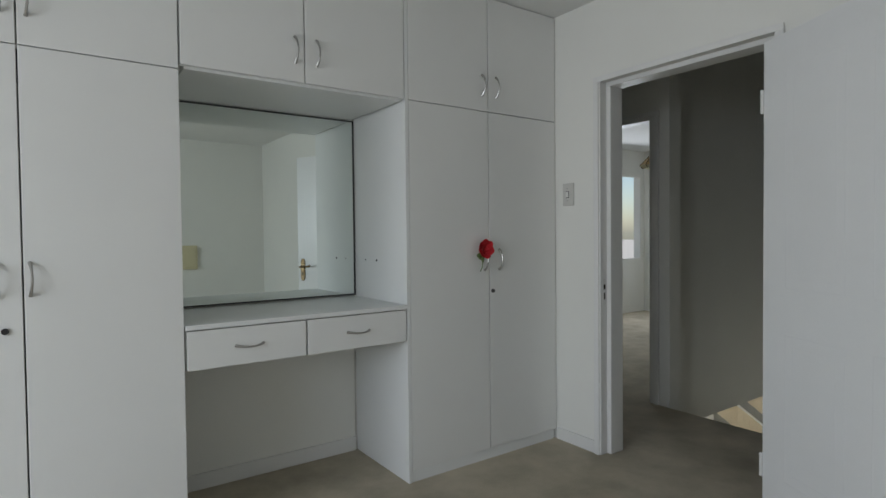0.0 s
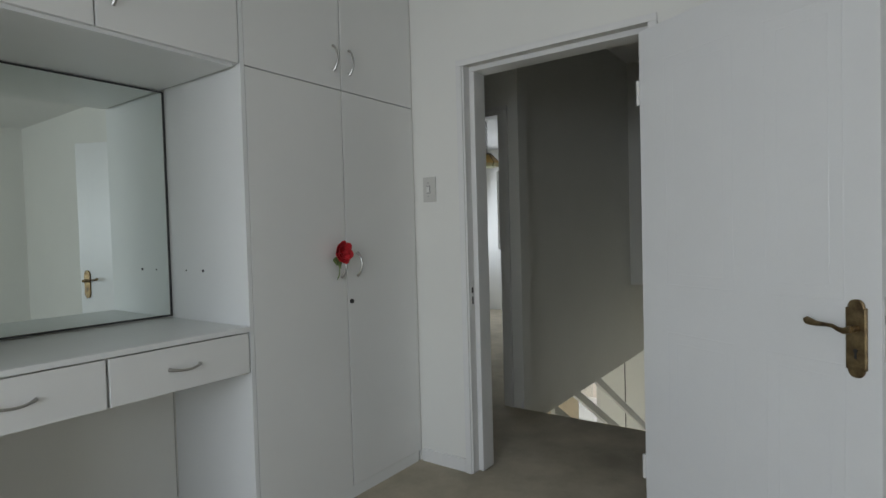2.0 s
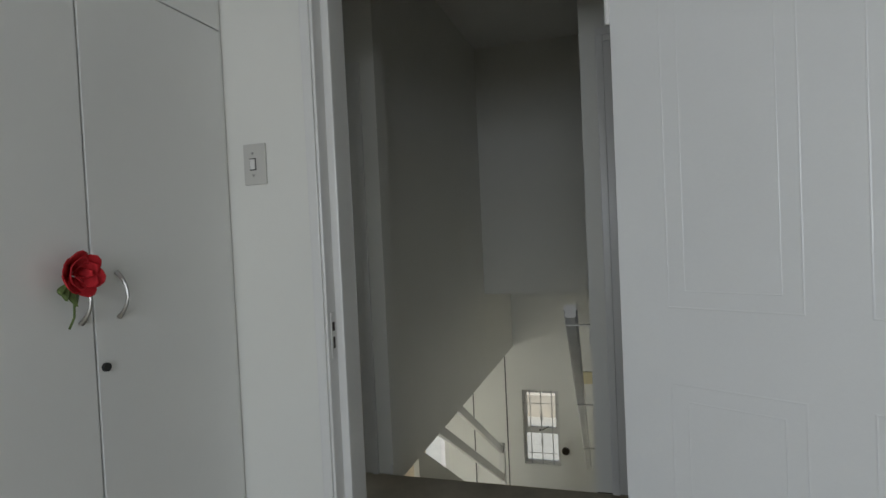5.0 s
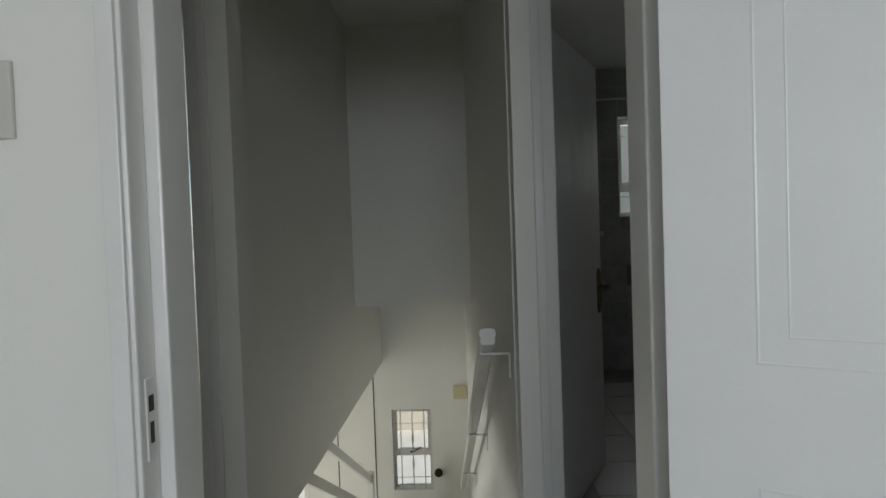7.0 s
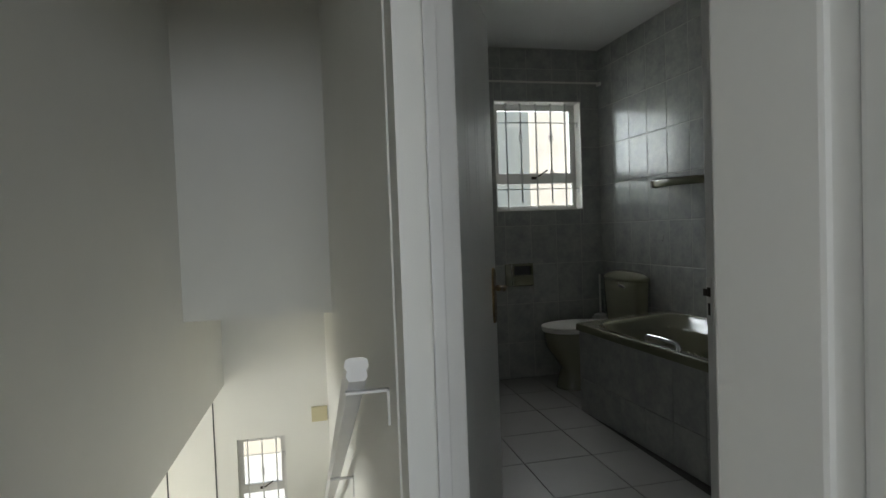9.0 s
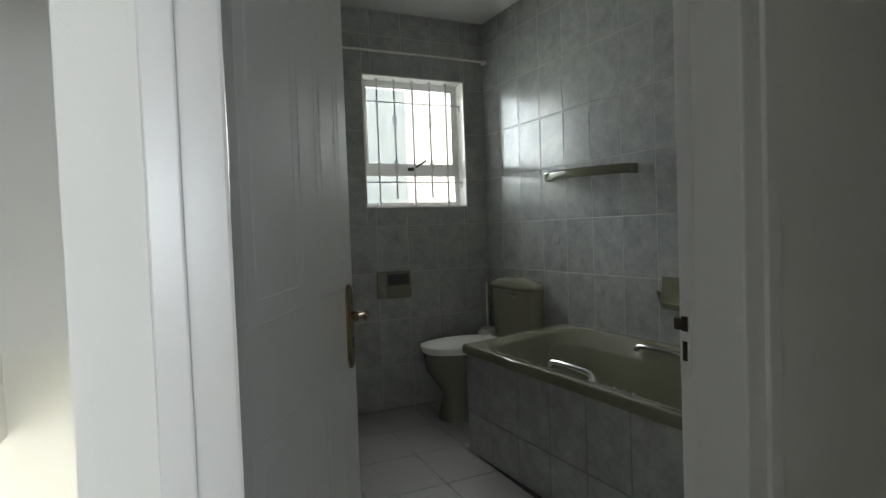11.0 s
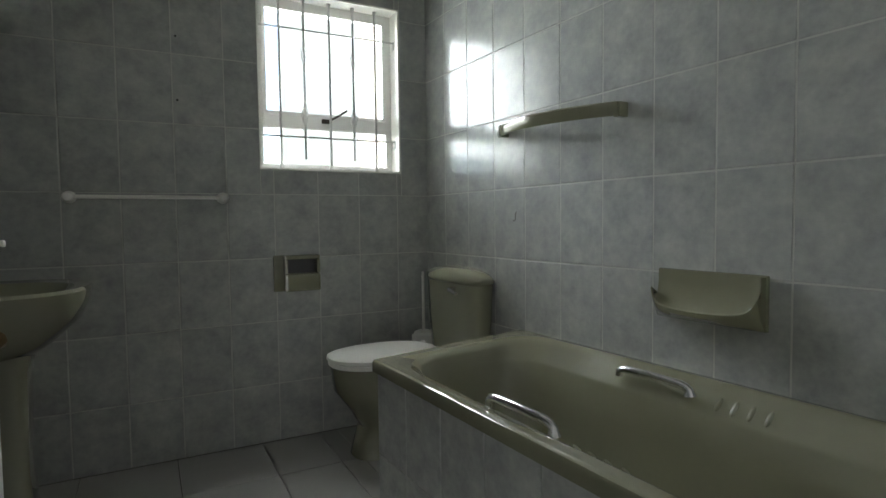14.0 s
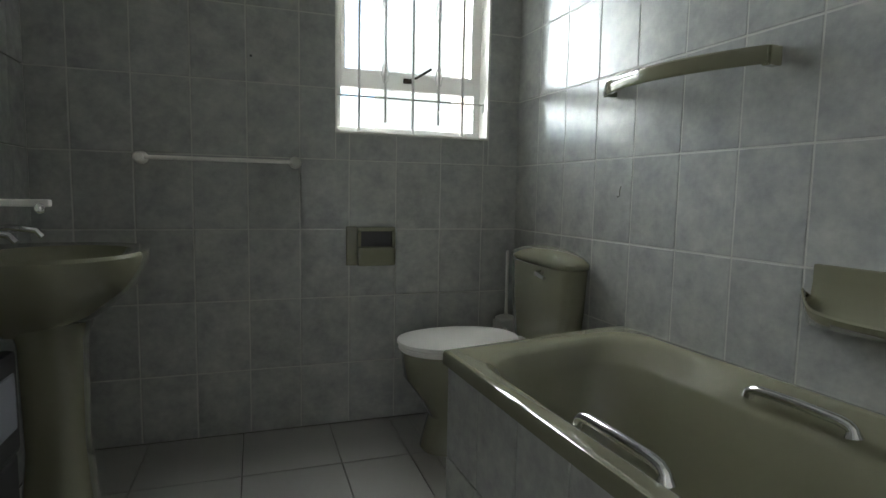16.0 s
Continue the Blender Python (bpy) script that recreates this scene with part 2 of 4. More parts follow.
structure("wall_bathroom_door", [(XB0, -1.9, 0, XB1, 0.54, CL), (XB0, 1.44, 0, XB1, YP, CL), (XB0, 0.54, 2.1, XB1, 1.44, CL),
                                 (XB0, 2.545, 0, XB1, 2.64, CL), (XB0, 2.64, 2.12, XB1, 3.53, CL), (XB0, 3.53, 0, XB1, 4.6, CL)],
          WALL, "off-white painted landing wall with two doorways", "wall")
structure("wall_landing_ends", [(XD1, 4.5, 0, XB0, 4.6, CL), (XD1, -0.4, 0, XB0, -0.3, CL)], WALL, "off-white painted landing end walls", "wall")
structure("wall_stair_left", [(XB1, YL, -0.27, XF, YL + 0.05, 3.14), (XB0 + 0.03, 2.56, -0.27, XB1, 2.64, 0.0), (XB1, 2.64, 0.0, XB1 + 0.01, YL, 3.14)],
          WALL, "off-white painted stairwell wall hanging over the open stairs", "wall")
bm = bmesh.new()
loft(bm, [[Vector((XB1, YN + 0.006, z)), Vector((XF, YN + 0.006, z)), Vector((XF, stair_wall_y(XF), z)), Vector((XB1, stair_wall_y(XB1), z))]
          for z in (DOWN, 3.14)])
tagged(part("wall_stair_right", bm, WALL), "off-white painted stairwell wall carrying a handrail", "wall", kind="structure")
structure("wall_stair_pier", [(XB0 - 0.01, YN + 0.005, DOWN, XB1, YP, 0.0)], WALL, "off-white wall end beside the head of the stairs", "wall")
structure("wall_stair_bulkhead", [(8.3, YR, 0.59, 8.45, YL, 3.14), (8.45, YR, 0.59, XF, YL, 0.72)], WALL,
          "off-white bulkhead crossing the stairwell", "wall")
structure("wall_stair_far", [(XF, YN, DOWN, XF + 0.15, 2.157, CL), (XF, 2.627, DOWN, XF + 0.15, 3.66, -0.27), (XF, 2.627, -0.27, XF + 0.15, 2.9, CL),
                             (XF, 2.157, -0.842, XF + 0.15, 2.627, CL), (XF, 2.157, DOWN, XF + 0.15, 2.627, -1.816),
                             (XF, 3.66, -0.72, XF + 0.15, 4.75, -0.25), (XF, 4.75, DOWN, XF + 0.15, 6.7, -0.25)],
          WALL, "off-white far wall downstairs with a narrow window", "wall")
# The gap in the y 5.7 wall is unseen, added for the lamp.
structure("wall_second_bedroom", [(9.5, YL + 0.052, 0, 9.62, 4.2, CL), (9.5, 4.2, 0, 9.62, 5.17, 0.97), (9.5, 4.2, 2.2, 9.62, 5.17, CL),
                                  (9.5, 5.17, 0, 9.62, 5.8, CL),
                                  (XB1, 5.7, 0, 7.7, 5.82, CL), (9.4, 5.7, 0, 9.7, 5.82, CL), (7.7, 5.7, 0, 9.4, 5.82, 0.85),
                                  (7.7, 5.7, 2.15, 9.4, 5.82, CL)],
          WALL, "white painted walls of the second bedroom", "wall")
structure("floor_downstairs", [(2.0, YN, DOWN - 0.1, XF + 0.15, 6.7, DOWN)], PALEFLOOR, "pale tiled floor downstairs", "floor")
# The opening in the y 6.6 wall is unseen, added for the downstairs lamp.
structure("wall_downstairs", [(2.0, 6.6, DOWN, 5.9, 6.7, -0.25), (8.6, 6.6, DOWN, XF, 6.7, -0.25), (5.9, 6.6, DOWN, 8.6, 6.7, -2.3),
                              (5.9, 6.6, -0.7, 8.6, 6.7, -0.25), (1.9, 1.5, DOWN, 2.0, 6.7, -0.25), (2.0, 1.45, DOWN, XB1, 1.55, -0.25)],
          WALL, "off-white walls of the room downstairs", "wall")
structure("ceiling_downstairs", [(2.0, YL + 0.05, -0.27, XF, 6.7, -0.252)], CEIL, "white ceiling of the room downstairs", "ceiling")
SKEW = Matrix.Translation((6.6, YW, 0)) @ Matrix.Rotation(math.atan(0.052), 4, "Z") @ Matrix.Translation((-6.6, -YW, 0))   # bath wall is out of square
wb = structure("wall_bathroom_bath", [(XB1 - 0.05, YW - 0.14, 0, XW + 0.14, YW - 0.0008, CL + 0.038)], GROUT, "light grout bed behind the bath wall tiles", "wall")
wb.matrix_world = SKEW
structure("wall_bathroom_basin", [(XB1, YN + 0.0008, 0, XW + 0.14, YN + 0.006, CL + 0.038)], GROUT, "light grout bed behind the basin wall tiles", "wall")
structure("wall_bathroom_window", [(XW + 0.0008, YW, 0, XW + 0.16, -0.372, CL + 0.04), (XW + 0.0008, 0.358, 0, XW + 0.16, YN, CL + 0.04),
                                   (XW + 0.0008, -0.372, 0, XW + 0.16, 0.358, 1.326), (XW + 0.0008, -0.372, 2.187, XW + 0.16, 0.358, CL + 0.04)],
          GROUT, "light grout bed of the bathroom window wall", "wall")
structure("trim_window_reveal", [(XW - 0.001, -0.372, 1.326, XW + 0.15, 0.358, 1.334), (XW - 0.001, -0.372, 2.179, XW + 0.15, 0.358, 2.187),
                                 (XW - 0.001, -0.372, 1.334, XW + 0.15, -0.364, 2.179), (XW - 0.001, 0.350, 1.334, XW + 0.15, 0.358, 2.179)],
          PLASTIC, "white painted reveal of the bathroom window", "trim")
structure("wall_bathroom_front", [(XB1 + 0.002, YW, 0, XB1 + 0.008, 0.5, CL)], WALL, "painted inner face of the bathroom door wall", "wall")
structure("baseboard", [(XD0 - 0.014, 2.325, 0, XD0, 2.61, 0.07), (2.09, 3.186, 0, 3.09, 3.2, 0.08), (-1.3, -1.9, 0, XD0, -1.886, 0.07),
                        (XB0 - 0.012, 2.545, 0, XB0, 2.56, 0.05)],
          FRAME, "white painted timber baseboard", "baseboard", 0.003)
# stairs going down
bm = bmesh.new()
RISE, RUN, NST = 0.183, 0.30, 15
for i in range(1, NST):
    z = -i * RISE
    x = XB0 - 0.01 + (i - 1) * RUN
    box(bm, x, YP, z - 0.2, x + RUN + 0.02, 2.80 if i > 4 else YL - 0.02, z, 0.008)
tagged(part("stairs", bm, CARPET), "steep straight staircase covered in beige carpet", "stairs", kind="structure")
structure("trim_stair_nosing", [(XB0 - 0.02, YR, -0.2, XB0 - 0.004, 2.545, -0.001)], CARPET, "carpeted nosing at the head of the stairs", "trim", 0.006)

# ---------------------------------------------------------------- door frames
def door_frame(name, x0, x1, y0, y1, top, side, label, rise=0.052, wide=0.075):
    """Pressed steel frame through the wall from x0 to x1; the rebate is on the low-x side for side -1, on the high-x side for +1."""
    root = tagged(empty(name), label, "door frame", kind="structure")
    lip, stop, reb = 0.012, 0.0, 0.026
    a, b = (x0 - lip, x1 + lip)
    r0, r1 = (a, x0 + 0.045) if side < 0 else (x1 - 0.045, b)
    s0, s1 = (x0 + 0.045, b) if side < 0 else (a, x1 - 0.045)
    for nm, ya, d in (("jamb", y0, 1), ("jamb", y1, -1)):
        bm = bmesh.new()
        box(bm, s0, ya - d * wide, 0, s1, ya, top, 0.005)
        box(bm, r0, ya - d * wide, 0, r1, ya - d * reb, top + reb, 0.005)
        part(nm, bm, FRAME, root)
        bm = bmesh.new()
        for xx in ((x0 - lip - 0.004), (x1 + lip + 0.004)):
            box(bm, xx - 0.005, ya - d * (wide + 0.003), 0, xx + 0.005, ya - d * (wide - 0.03), top + rise - 0.024, 0.003)
        part("bead", bm, FRAME, root)
    bm = bmesh.new()
    box(bm, s0, y0 - wide, top, s1, y1 + wide, top + rise, 0.005)
    box(bm, r0, y0 - wide, top + reb, r1, y1 + wide, top + rise, 0.005)
    part("head", bm, FRAME, root)
    bm = bmesh.new()
    for xx in ((x0 - lip - 0.004), (x1 + lip + 0.004)):
        box(bm, xx - 0.005, y0 - wide - 0.003, top + rise - 0.024, xx + 0.005, y1 + wide + 0.003, top + rise + 0.007, 0.003)
    part("bead", bm, FRAME, root)
    return root


def strike(root, x, y, z, d):
    bm = bmesh.new()
    box(bm, x - 0.012, y, z - 0.072, x + 0.012, y + d * 0.003, z + 0.072)
    part("strike_plate", bm, STEELW, root, "painted steel strike plate with two dark slots")
    bm = bmesh.new()
    box(bm, x - 0.007, y, z + 0.014, x + 0.007, y + d * 0.0045, z + 0.042)
    box(bm, x - 0.005, y, z - 0.042, x + 0.005, y + d * 0.0045, z - 0.005)
    part("slot", bm, BRONZE, root)


fa = door_frame("door_frame_bedroom", XD0, XD1, 1.395, 2.252, 2.076, -1, "white gloss painted steel frame of the bedroom door", 0.042, 0.064)
strike(fa, XD0 + 0.018, 2.278, 0.925, -1)
fb = door_frame("door_frame_bathroom", XB0, XB1, 0.603, 1.377, 2.066, 1, "white gloss painted steel frame of the bathroom door")
strike(fb, XB1 - 0.004, 0.577, 0.946, 1)
bm = bmesh.new()
box(bm, XB1 + 0.004, 0.577, 0.961, XB1 + 0.020, 0.583, 0.983, 0.002)
part("keeper", bm, BRONZE, fb, "worn dark metal keeper tongue")
fc = door_frame("door_frame_second_bedroom", XB0, XB1, 2.70, 3.465, 2.075, 1, "white gloss painted steel frame of the second bedroom door")


# ---------------------------------------------------------------- moulded doors
def lever_set(parent, x, z, face, d):
    """Antique plate with a lever; face: y of the door face; d: outward direction along y; the lever points to -x."""
    bm = bmesh.new()
    rings = []
    prof = [(-0.113, 0.004), (-0.111, 0.012), (-0.105, 0.018), (-0.097, 0.0215), (-0.090, 0.0225), (-0.0885, 0.0275), (-0.04, 0.0275), (0.0, 0.0275),
            (0.04, 0.0275), (0.0885, 0.0275), (0.090, 0.0225), (0.097, 0.0215), (0.105, 0.018), (0.111, 0.012), (0.113, 0.004)]
    for s in (0, 1):
        pts = [Vector((x - w + s * 0, face + d * 0.0, z + h)) for h, w in prof] + [Vector((x + w, face, z + h)) for h, w in prof[::-1]]
        rings.append([p + Vector((0, d * 0.006 * s, 0)) for p in pts])
    inner = [Vector((x + (p.x - x) * 0.84, p.y + d * 0.003, z + (p.z - z) * 0.96)) for p in rings[1]]
    loft(bm, rings + [inner])
    plate = part("handle_plate", bm, BRASS, parent, "antique brass backplate with shaped ends")
    bm = bmesh.new()
    tube(bm, [(x, face + d * 0.004, z + 0.03), (x, face + d * 0.04, z + 0.03)], 0.011, 12)
    path = [(x + 0.006, face + d * 0.045, z + 0.030), (x - 0.012, face + d * 0.048, z + 0.025), (x - 0.026, face + d * 0.049, z + 0.029),
            (x - 0.040, face + d * 0.048, z + 0.036), (x - 0.06, face + d * 0.046, z + 0.037), (x - 0.086, face + d * 0.043, z + 0.036),
            (x - 0.104, face + d * 0.042, z + 0.039), (x - 0.116, face + d * 0.042, z + 0.043), (x - 0.122, face + d * 0.043, z + 0.041)]
    tube(bm, path, lambda u: 0.012 - 0.0065 * math.sin(min(1, u * 1.25) * math.pi) - 0.004 * max(0, u - 0.9) * 10, 10)
    part("lever", bm, BRASS, parent, smooth=True)
    bm = bmesh.new()
    tube(bm, [(x, face + d * 0.004, z - 0.035), (x, face + d * 0.0105, z - 0.035)], 0.006, 10)
    box(bm, x - 0.003, face + d * 0.004, z - 0.058, x + 0.003, face + d * 0.0105, z - 0.035)
    part("keyhole", bm, BLACK, parent)


def moulded_door(name, hinge, turn, w, h, flip, label):
    """Local frame: x from hinge (0) to free edge (w), y thickness, z up. flip: lever direction is always towards the hinge."""
    root = tagged(empty(name, hinge, turn), label, "door", kind="structure")
    th = 0.04
    bm = cube(0.002, 0, 0.008, w, th, h, 0.002)
    slab = part("leaf", bm, LEAF, root)
    px = ((0.125, 0.425), (0.53, w - 0.09))
    pz = ((0.22, 0.84), (1.018, h - 0.14))
    for face, d in ((0.0, -1), (th, 1)):
        for xa, xb in px:
            for za, zb in pz:
                bm = bmesh.new()
                # raised bead round a shallow fielded panel
                for inset, wide, proud in ((0.0, 0.012, 0.0008), (0.042, 0.009, 0.0007)):
                    o = [(xa + inset, za + inset), (xb - inset, za + inset), (xb - inset, zb - inset), (xa + inset, zb - inset)]
                    q = inset + wide
                    n = [(xa + q, za + q), (xb - q, za + q), (xb - q, zb - q), (xa + q, zb - q)]
                    m_ = inset + wide / 2
                    c = [(xa + m_, za + m_), (xb - m_, za + m_), (xb - m_, zb - m_), (xa + m_, zb - m_)]
                    loft(bm, [[Vector((p[0], face - d * 0.001, p[1])) for p in o], [Vector((p[0], face + d * proud, p[1])) for p in c],
                              [Vector((p[0], face - d * 0.001, p[1])) for p in n]], False, False)
                part("panel_moulding", bm, LEAF, root)
    lever_set(root, w - 0.062, 0.917, 0.0, -1)
    lever_set(root, w - 0.062, 0.917, th, 1)
    bm = cube(w - 0.001, 0.008, 0.86, w + 0.003, 0.032, 1.04)
    part("lock_faceplate", bm, STEELW, root, "paint-spattered metal lock faceplate")
    bm = cube(w, 0.013, 0.965, w + 0.012, 0.027, 0.99, 0.002)
    part("latch_bolt", bm, BLACK, root)
    for z in (0.25, h - 0.25):
        bm = bmesh.new()
        tube(bm, [(-0.002, th * 0.5 - 0.024, z - 0.05), (-0.002, th * 0.5 - 0.024, z + 0.05)], 0.007, 8)
        part("hinge", bm, FRAME, root)
    return root


moulded_door("door_bedroom", (4.14, 1.40, 0), math.degrees(math.atan2(-0.883, -0.478)), 0.87, 2.055, 1,
             "white moulded panel door standing wide open, antique brass lever")
moulded_door("door_bathroom", (5.40, 1.405, 0), math.degrees(math.atan2(1.004 - 1.405, 6.146 - 5.40)), 0.845, 2.055, 1,
             "white moulded panel door opened into the bathroom, brass lever")
moulded_door("door_second_bedroom", (5.41, 3.45, 0), 62, 0.78, 2.055, 1,
             "white moulded panel door opened into the second bedroom")


# ---------------------------------------------------------------- wardrobes
YF = 2.62


def bow_handle(parent, x, z, length=0.115, across=False, y=YF - 0.001, mat=None):
    bm = bmesh.new()
    pts = []
    for k in range(13):
        u = k / 12
        s = (u - 0.5) * length
        out = 0.026 * math.sin(math.pi * u) ** 0.7 + 0.001
        side = 0.016 * math.sin(math.pi * u)
        pts.append((x + s, y - out, z + side * -0.4) if across else (x + side * 0.4, y - out, z + s))
    tube(bm, pts, lambda u: 0.0042 + 0.0026 * abs(2 * u - 1) ** 3, 8)
    part("handle", bm, mat or NICKEL, parent, "bowed brushed metal pull handle", smooth=True)


def cupboard_door(parent, x0, x1, z0, z1, handles=(), keyhole=None, across=False):
    bm = cube(x0 + 0.0025, YF, z0 + 0.002, x1 - 0.0025, YF + 0.018, z1 - 0.002, 0.0025)
    d = part("door" if not across else "drawer_front", bm, CUP, parent)
    for hx, hz in handles:
        bow_handle(d, hx, hz, across=across)
    if keyhole:
        bm = bmesh.new()
        kx, kz = keyhole
        tube(bm, [(kx, YF + 0.002, kz), (kx, YF - 0.008, kz)], 0.011, 14)
        part("lock", bm, BLACK, d, "small round black cam lock")
    return d


def wardrobe(name, x0, xm, x1, label, low=True, handles=(), keyhole=None, top=(2.015, 2.125), zt=1.93, reach=0.055):
    root = tagged(empty(name, (0, 0, 0)), label, "wardrobe", "fitted wardrobes along the wall")
    for xa in (x0, x1 - 0.018):
        part("side_panel", cube(xa, YF if low and xa == x0 else YF + 0.0185, 0.0 if low else zt, xa + 0.018, 3.2, CL - 0.002, 0.001), NICHE, root)
    part("shelf", cube(x0 + 0.018, YF + 0.02, zt - 0.01, x1 - 0.018, 3.185, zt + 0.012), NICHE, root)
    if low:
        part("plinth", cube(x0 + 0.018, YF + 0.006, 0.0, x1 - 0.018, YF + 0.022, 0.056), NICHE, root)
        part("base_panel", cube(x0 + 0.018, YF + 0.022, 0.04, x1 - 0.018, 3.185, 0.056), NICHE, root)
    part("back_panel", cube(x0 + 0.018, 3.186, 0.06 if low else zt + 0.014, x1 - 0.018, 3.2, CL - 0.002), NICHE, root)
    zs = 0.5 * (top[0] + top[1])
    cupboard_door(root, x0 + (0.018 if low else 0), xm, zt, CL - 0.004, [(xm - 0.045, zs)])
    cupboard_door(root, xm, x1 - (0.0005 if low else 0), zt, CL - 0.004, [(xm + reach, zs)])
    if low:
        cupboard_door(root, x0 + 0.018, xm, 0.056, zt, handles[:1])
        cupboard_door(root, xm, x1 - 0.0005, 0.056, zt, handles[1:], keyhole)
    return root


wardrobe("wardrobe", 3.103, 3.641, 4.165, "tall white fitted wardrobe beside the bedroom door", True,
         [(3.605, 1.115), (3.71, 1.115)], (3.664, 0.941))
wardrobe("wardrobe", 1.0, 1.572, 2.076, "tall white fitted wardrobe with double doors", True, [(1.50, 1.118), (1.592, 1.118)], (1.520, 0.945), zt=1.912, reach=0.028)
wardrobe("wardrobe", -0.07, 0.465, 0.998, "tall white fitted wardrobe at the end of the row", True, [(0.44, 1.12), (0.54, 1.12)], None)
wardrobe("overhead_cupboard", 2.078, 2.588, 3.101, "white overhead cupboard bridging the dressing table niche", False)
structure("trim_wardrobe_filler", [(4.1655, YF + 0.006, 0, XD0 - 0.001, YF + 0.02, CL)], CUP, "narrow shadow gap beside the wardrobe", "trim")

# dressing table in the niche
dt = tagged(empty("dressing_table", (2.58, 2.9, 0)), "white built-in dressing table with two drawers between wardrobes", "dressing table")
dt.matrix_world = pose(0, 0, 0)
bm = cube(2.078, YF - 0.006, 0.886, 3.101, 3.198, 0.906, 0.003)
part("tabletop", bm, NICHE, dt)
bm = bmesh.new()
box(bm, 2.079, YF + 0.02, 0.724, 2.095, 3.19, 0.884)
box(bm, 3.084, YF + 0.02, 0.724, 3.1, 3.19, 0.884)
box(bm, 2.57, YF + 0.02, 0.724, 2.586, 3.19, 0.884)
box(bm, 2.095, YF + 0.02, 0.724, 3.084, 3.19, 0.734)
part("drawer_box", bm, NICHE, dt)
cupboard_door(dt, 2.08, 2.576, 0.722, 0.883, [(2.325, 0.805)], None, True)
cupboard_door(dt, 2.58, 3.099, 0.722, 0.883, [(2.83, 0.805)], None, True)

structure("trim_niche_joint", [(3.0935, 3.1965, 0.085, 3.0950, 3.2005, 0.72)], NICKEL, "dark joint line in the corner below the dressing table", "trim")

mi = tagged(empty("mirror"), "large frameless wall mirror with dark edges above the dressing table", "mirror")
bm = cube(2.09, 3.188, 0.92, 3.096, 3.194, 1.915)
part("glass", bm, MIRROR, mi)
bm = bmesh.new()
for b in ((2.088, 3.185, 1.911, 3.1, 3.197, 1.917), (2.088, 3.185, 0.912, 3.1, 3.197, 0.92), (3.092, 3.185, 0.92, 3.1, 3.197, 1.911),
          (2.086, 3.185, 0.92, 2.091, 3.197, 1.911)):
    box(bm, *b)
part("edge", bm, DARKT, mi, "thin dark desilvered edge")
bm = bmesh.new()
for y, r in ((2.93, 0.006), (3.06, 0.003)):
    tube(bm, [(3.1035, y, 1.12), (3.0995, y, 1.12)], r, 10)
tagged(part("screw_cap", bm, DARKT), "small dark shelf-pin holes in the niche side", "fitting", kind="structure")

# red fabric rose hung on a handle
rose = tagged(empty("fabric_rose"), "red fabric rose hanging by its stem from a wardrobe handle", "flower")
rng = random.Random(4)
c0 = Vector((3.572, YF - 0.05, 1.178))
for layer, (n, r, h) in enumerate(((3, 0.012, 0.034), (5, 0.026, 0.036), (6, 0.040, 0.034))):
    for k in range(n):
        a = 2 * math.pi * (k + 0.35 * layer) / n
        bm = bmesh.new()
        rows = []
        for i in range(5):
            v = i / 4
            rad = r * (0.35 + 0.75 * math.sin(v * 1.7)) + rng.uniform(-0.002, 0.002)
            row = []
            for j in range(6):
                u = (j / 5 - 0.5) * 2 * math.pi / n * 1.35
                curl = 0.010 * v * v * math.cos(u * n * 0.4)
                row.append(c0 + Vector(((rad + curl) * math.cos(a + u), -h * v * 0.8 + 0.02 - 0.008 * math.cos(u * 3), (rad + curl) * math.sin(a + u))))
            rows.append(row)
        loft(bm, rows, False, False, closed=False)
        ob = part("petal", bm, RED, rose, smooth=True)
        sol = ob.modifiers.new("thick", "SOLIDIFY")
        sol.thickness = 0.0015
for sx, sz in ((-0.022, -0.045), (0.002, -0.06), (-0.036, -0.03)):
    bm = bmesh.new()
    base = c0 + Vector((0, 0.02, -0.015))
    rows = []
    for i in range(6):
        u = i / 5
        w = 0.016 * math.sin(math.pi * min(1, u * 0.93 + 0.06))
        p = base + Vector((sx * u, 0.008 * math.sin(u * 3), sz * u))
        rows.append([p + Vector((-w, 0.002, 0)), p + Vector((0, -0.004, 0)), p + Vector((w, 0.002, 0))])
    loft(bm, rows, False, False, closed=False)
    ob = part("leaf", bm, GREEN, rose, smooth=True)
    sol = ob.modifiers.new("thick", "SOLIDIFY")
    sol.thickness = 0.0015
bm = bmesh.new()
tube(bm, [c0 + Vector(p) for p in ((0, 0.02, -0.02), (0.004, 0.03, -0.06), (0.002, 0.03, -0.1), (-0.012, 0.03, -0.125))], 0.0028, 6)
part("stem", bm, GREEN, rose)

# cream wall unit on the wall opposite the mirror
wu = tagged(empty("wall_unit"), "cream plastic wall unit on the bedroom wall opposite the mirror", "wall unit")
part("case", cube(3.09, -1.9, 0.83, 3.275, -1.86, 1.15, 0.012), CREAM, wu)
part("cover", cube(3.11, -1.86, 0.86, 3.255, -1.852, 1.12, 0.004), CREAM, wu)

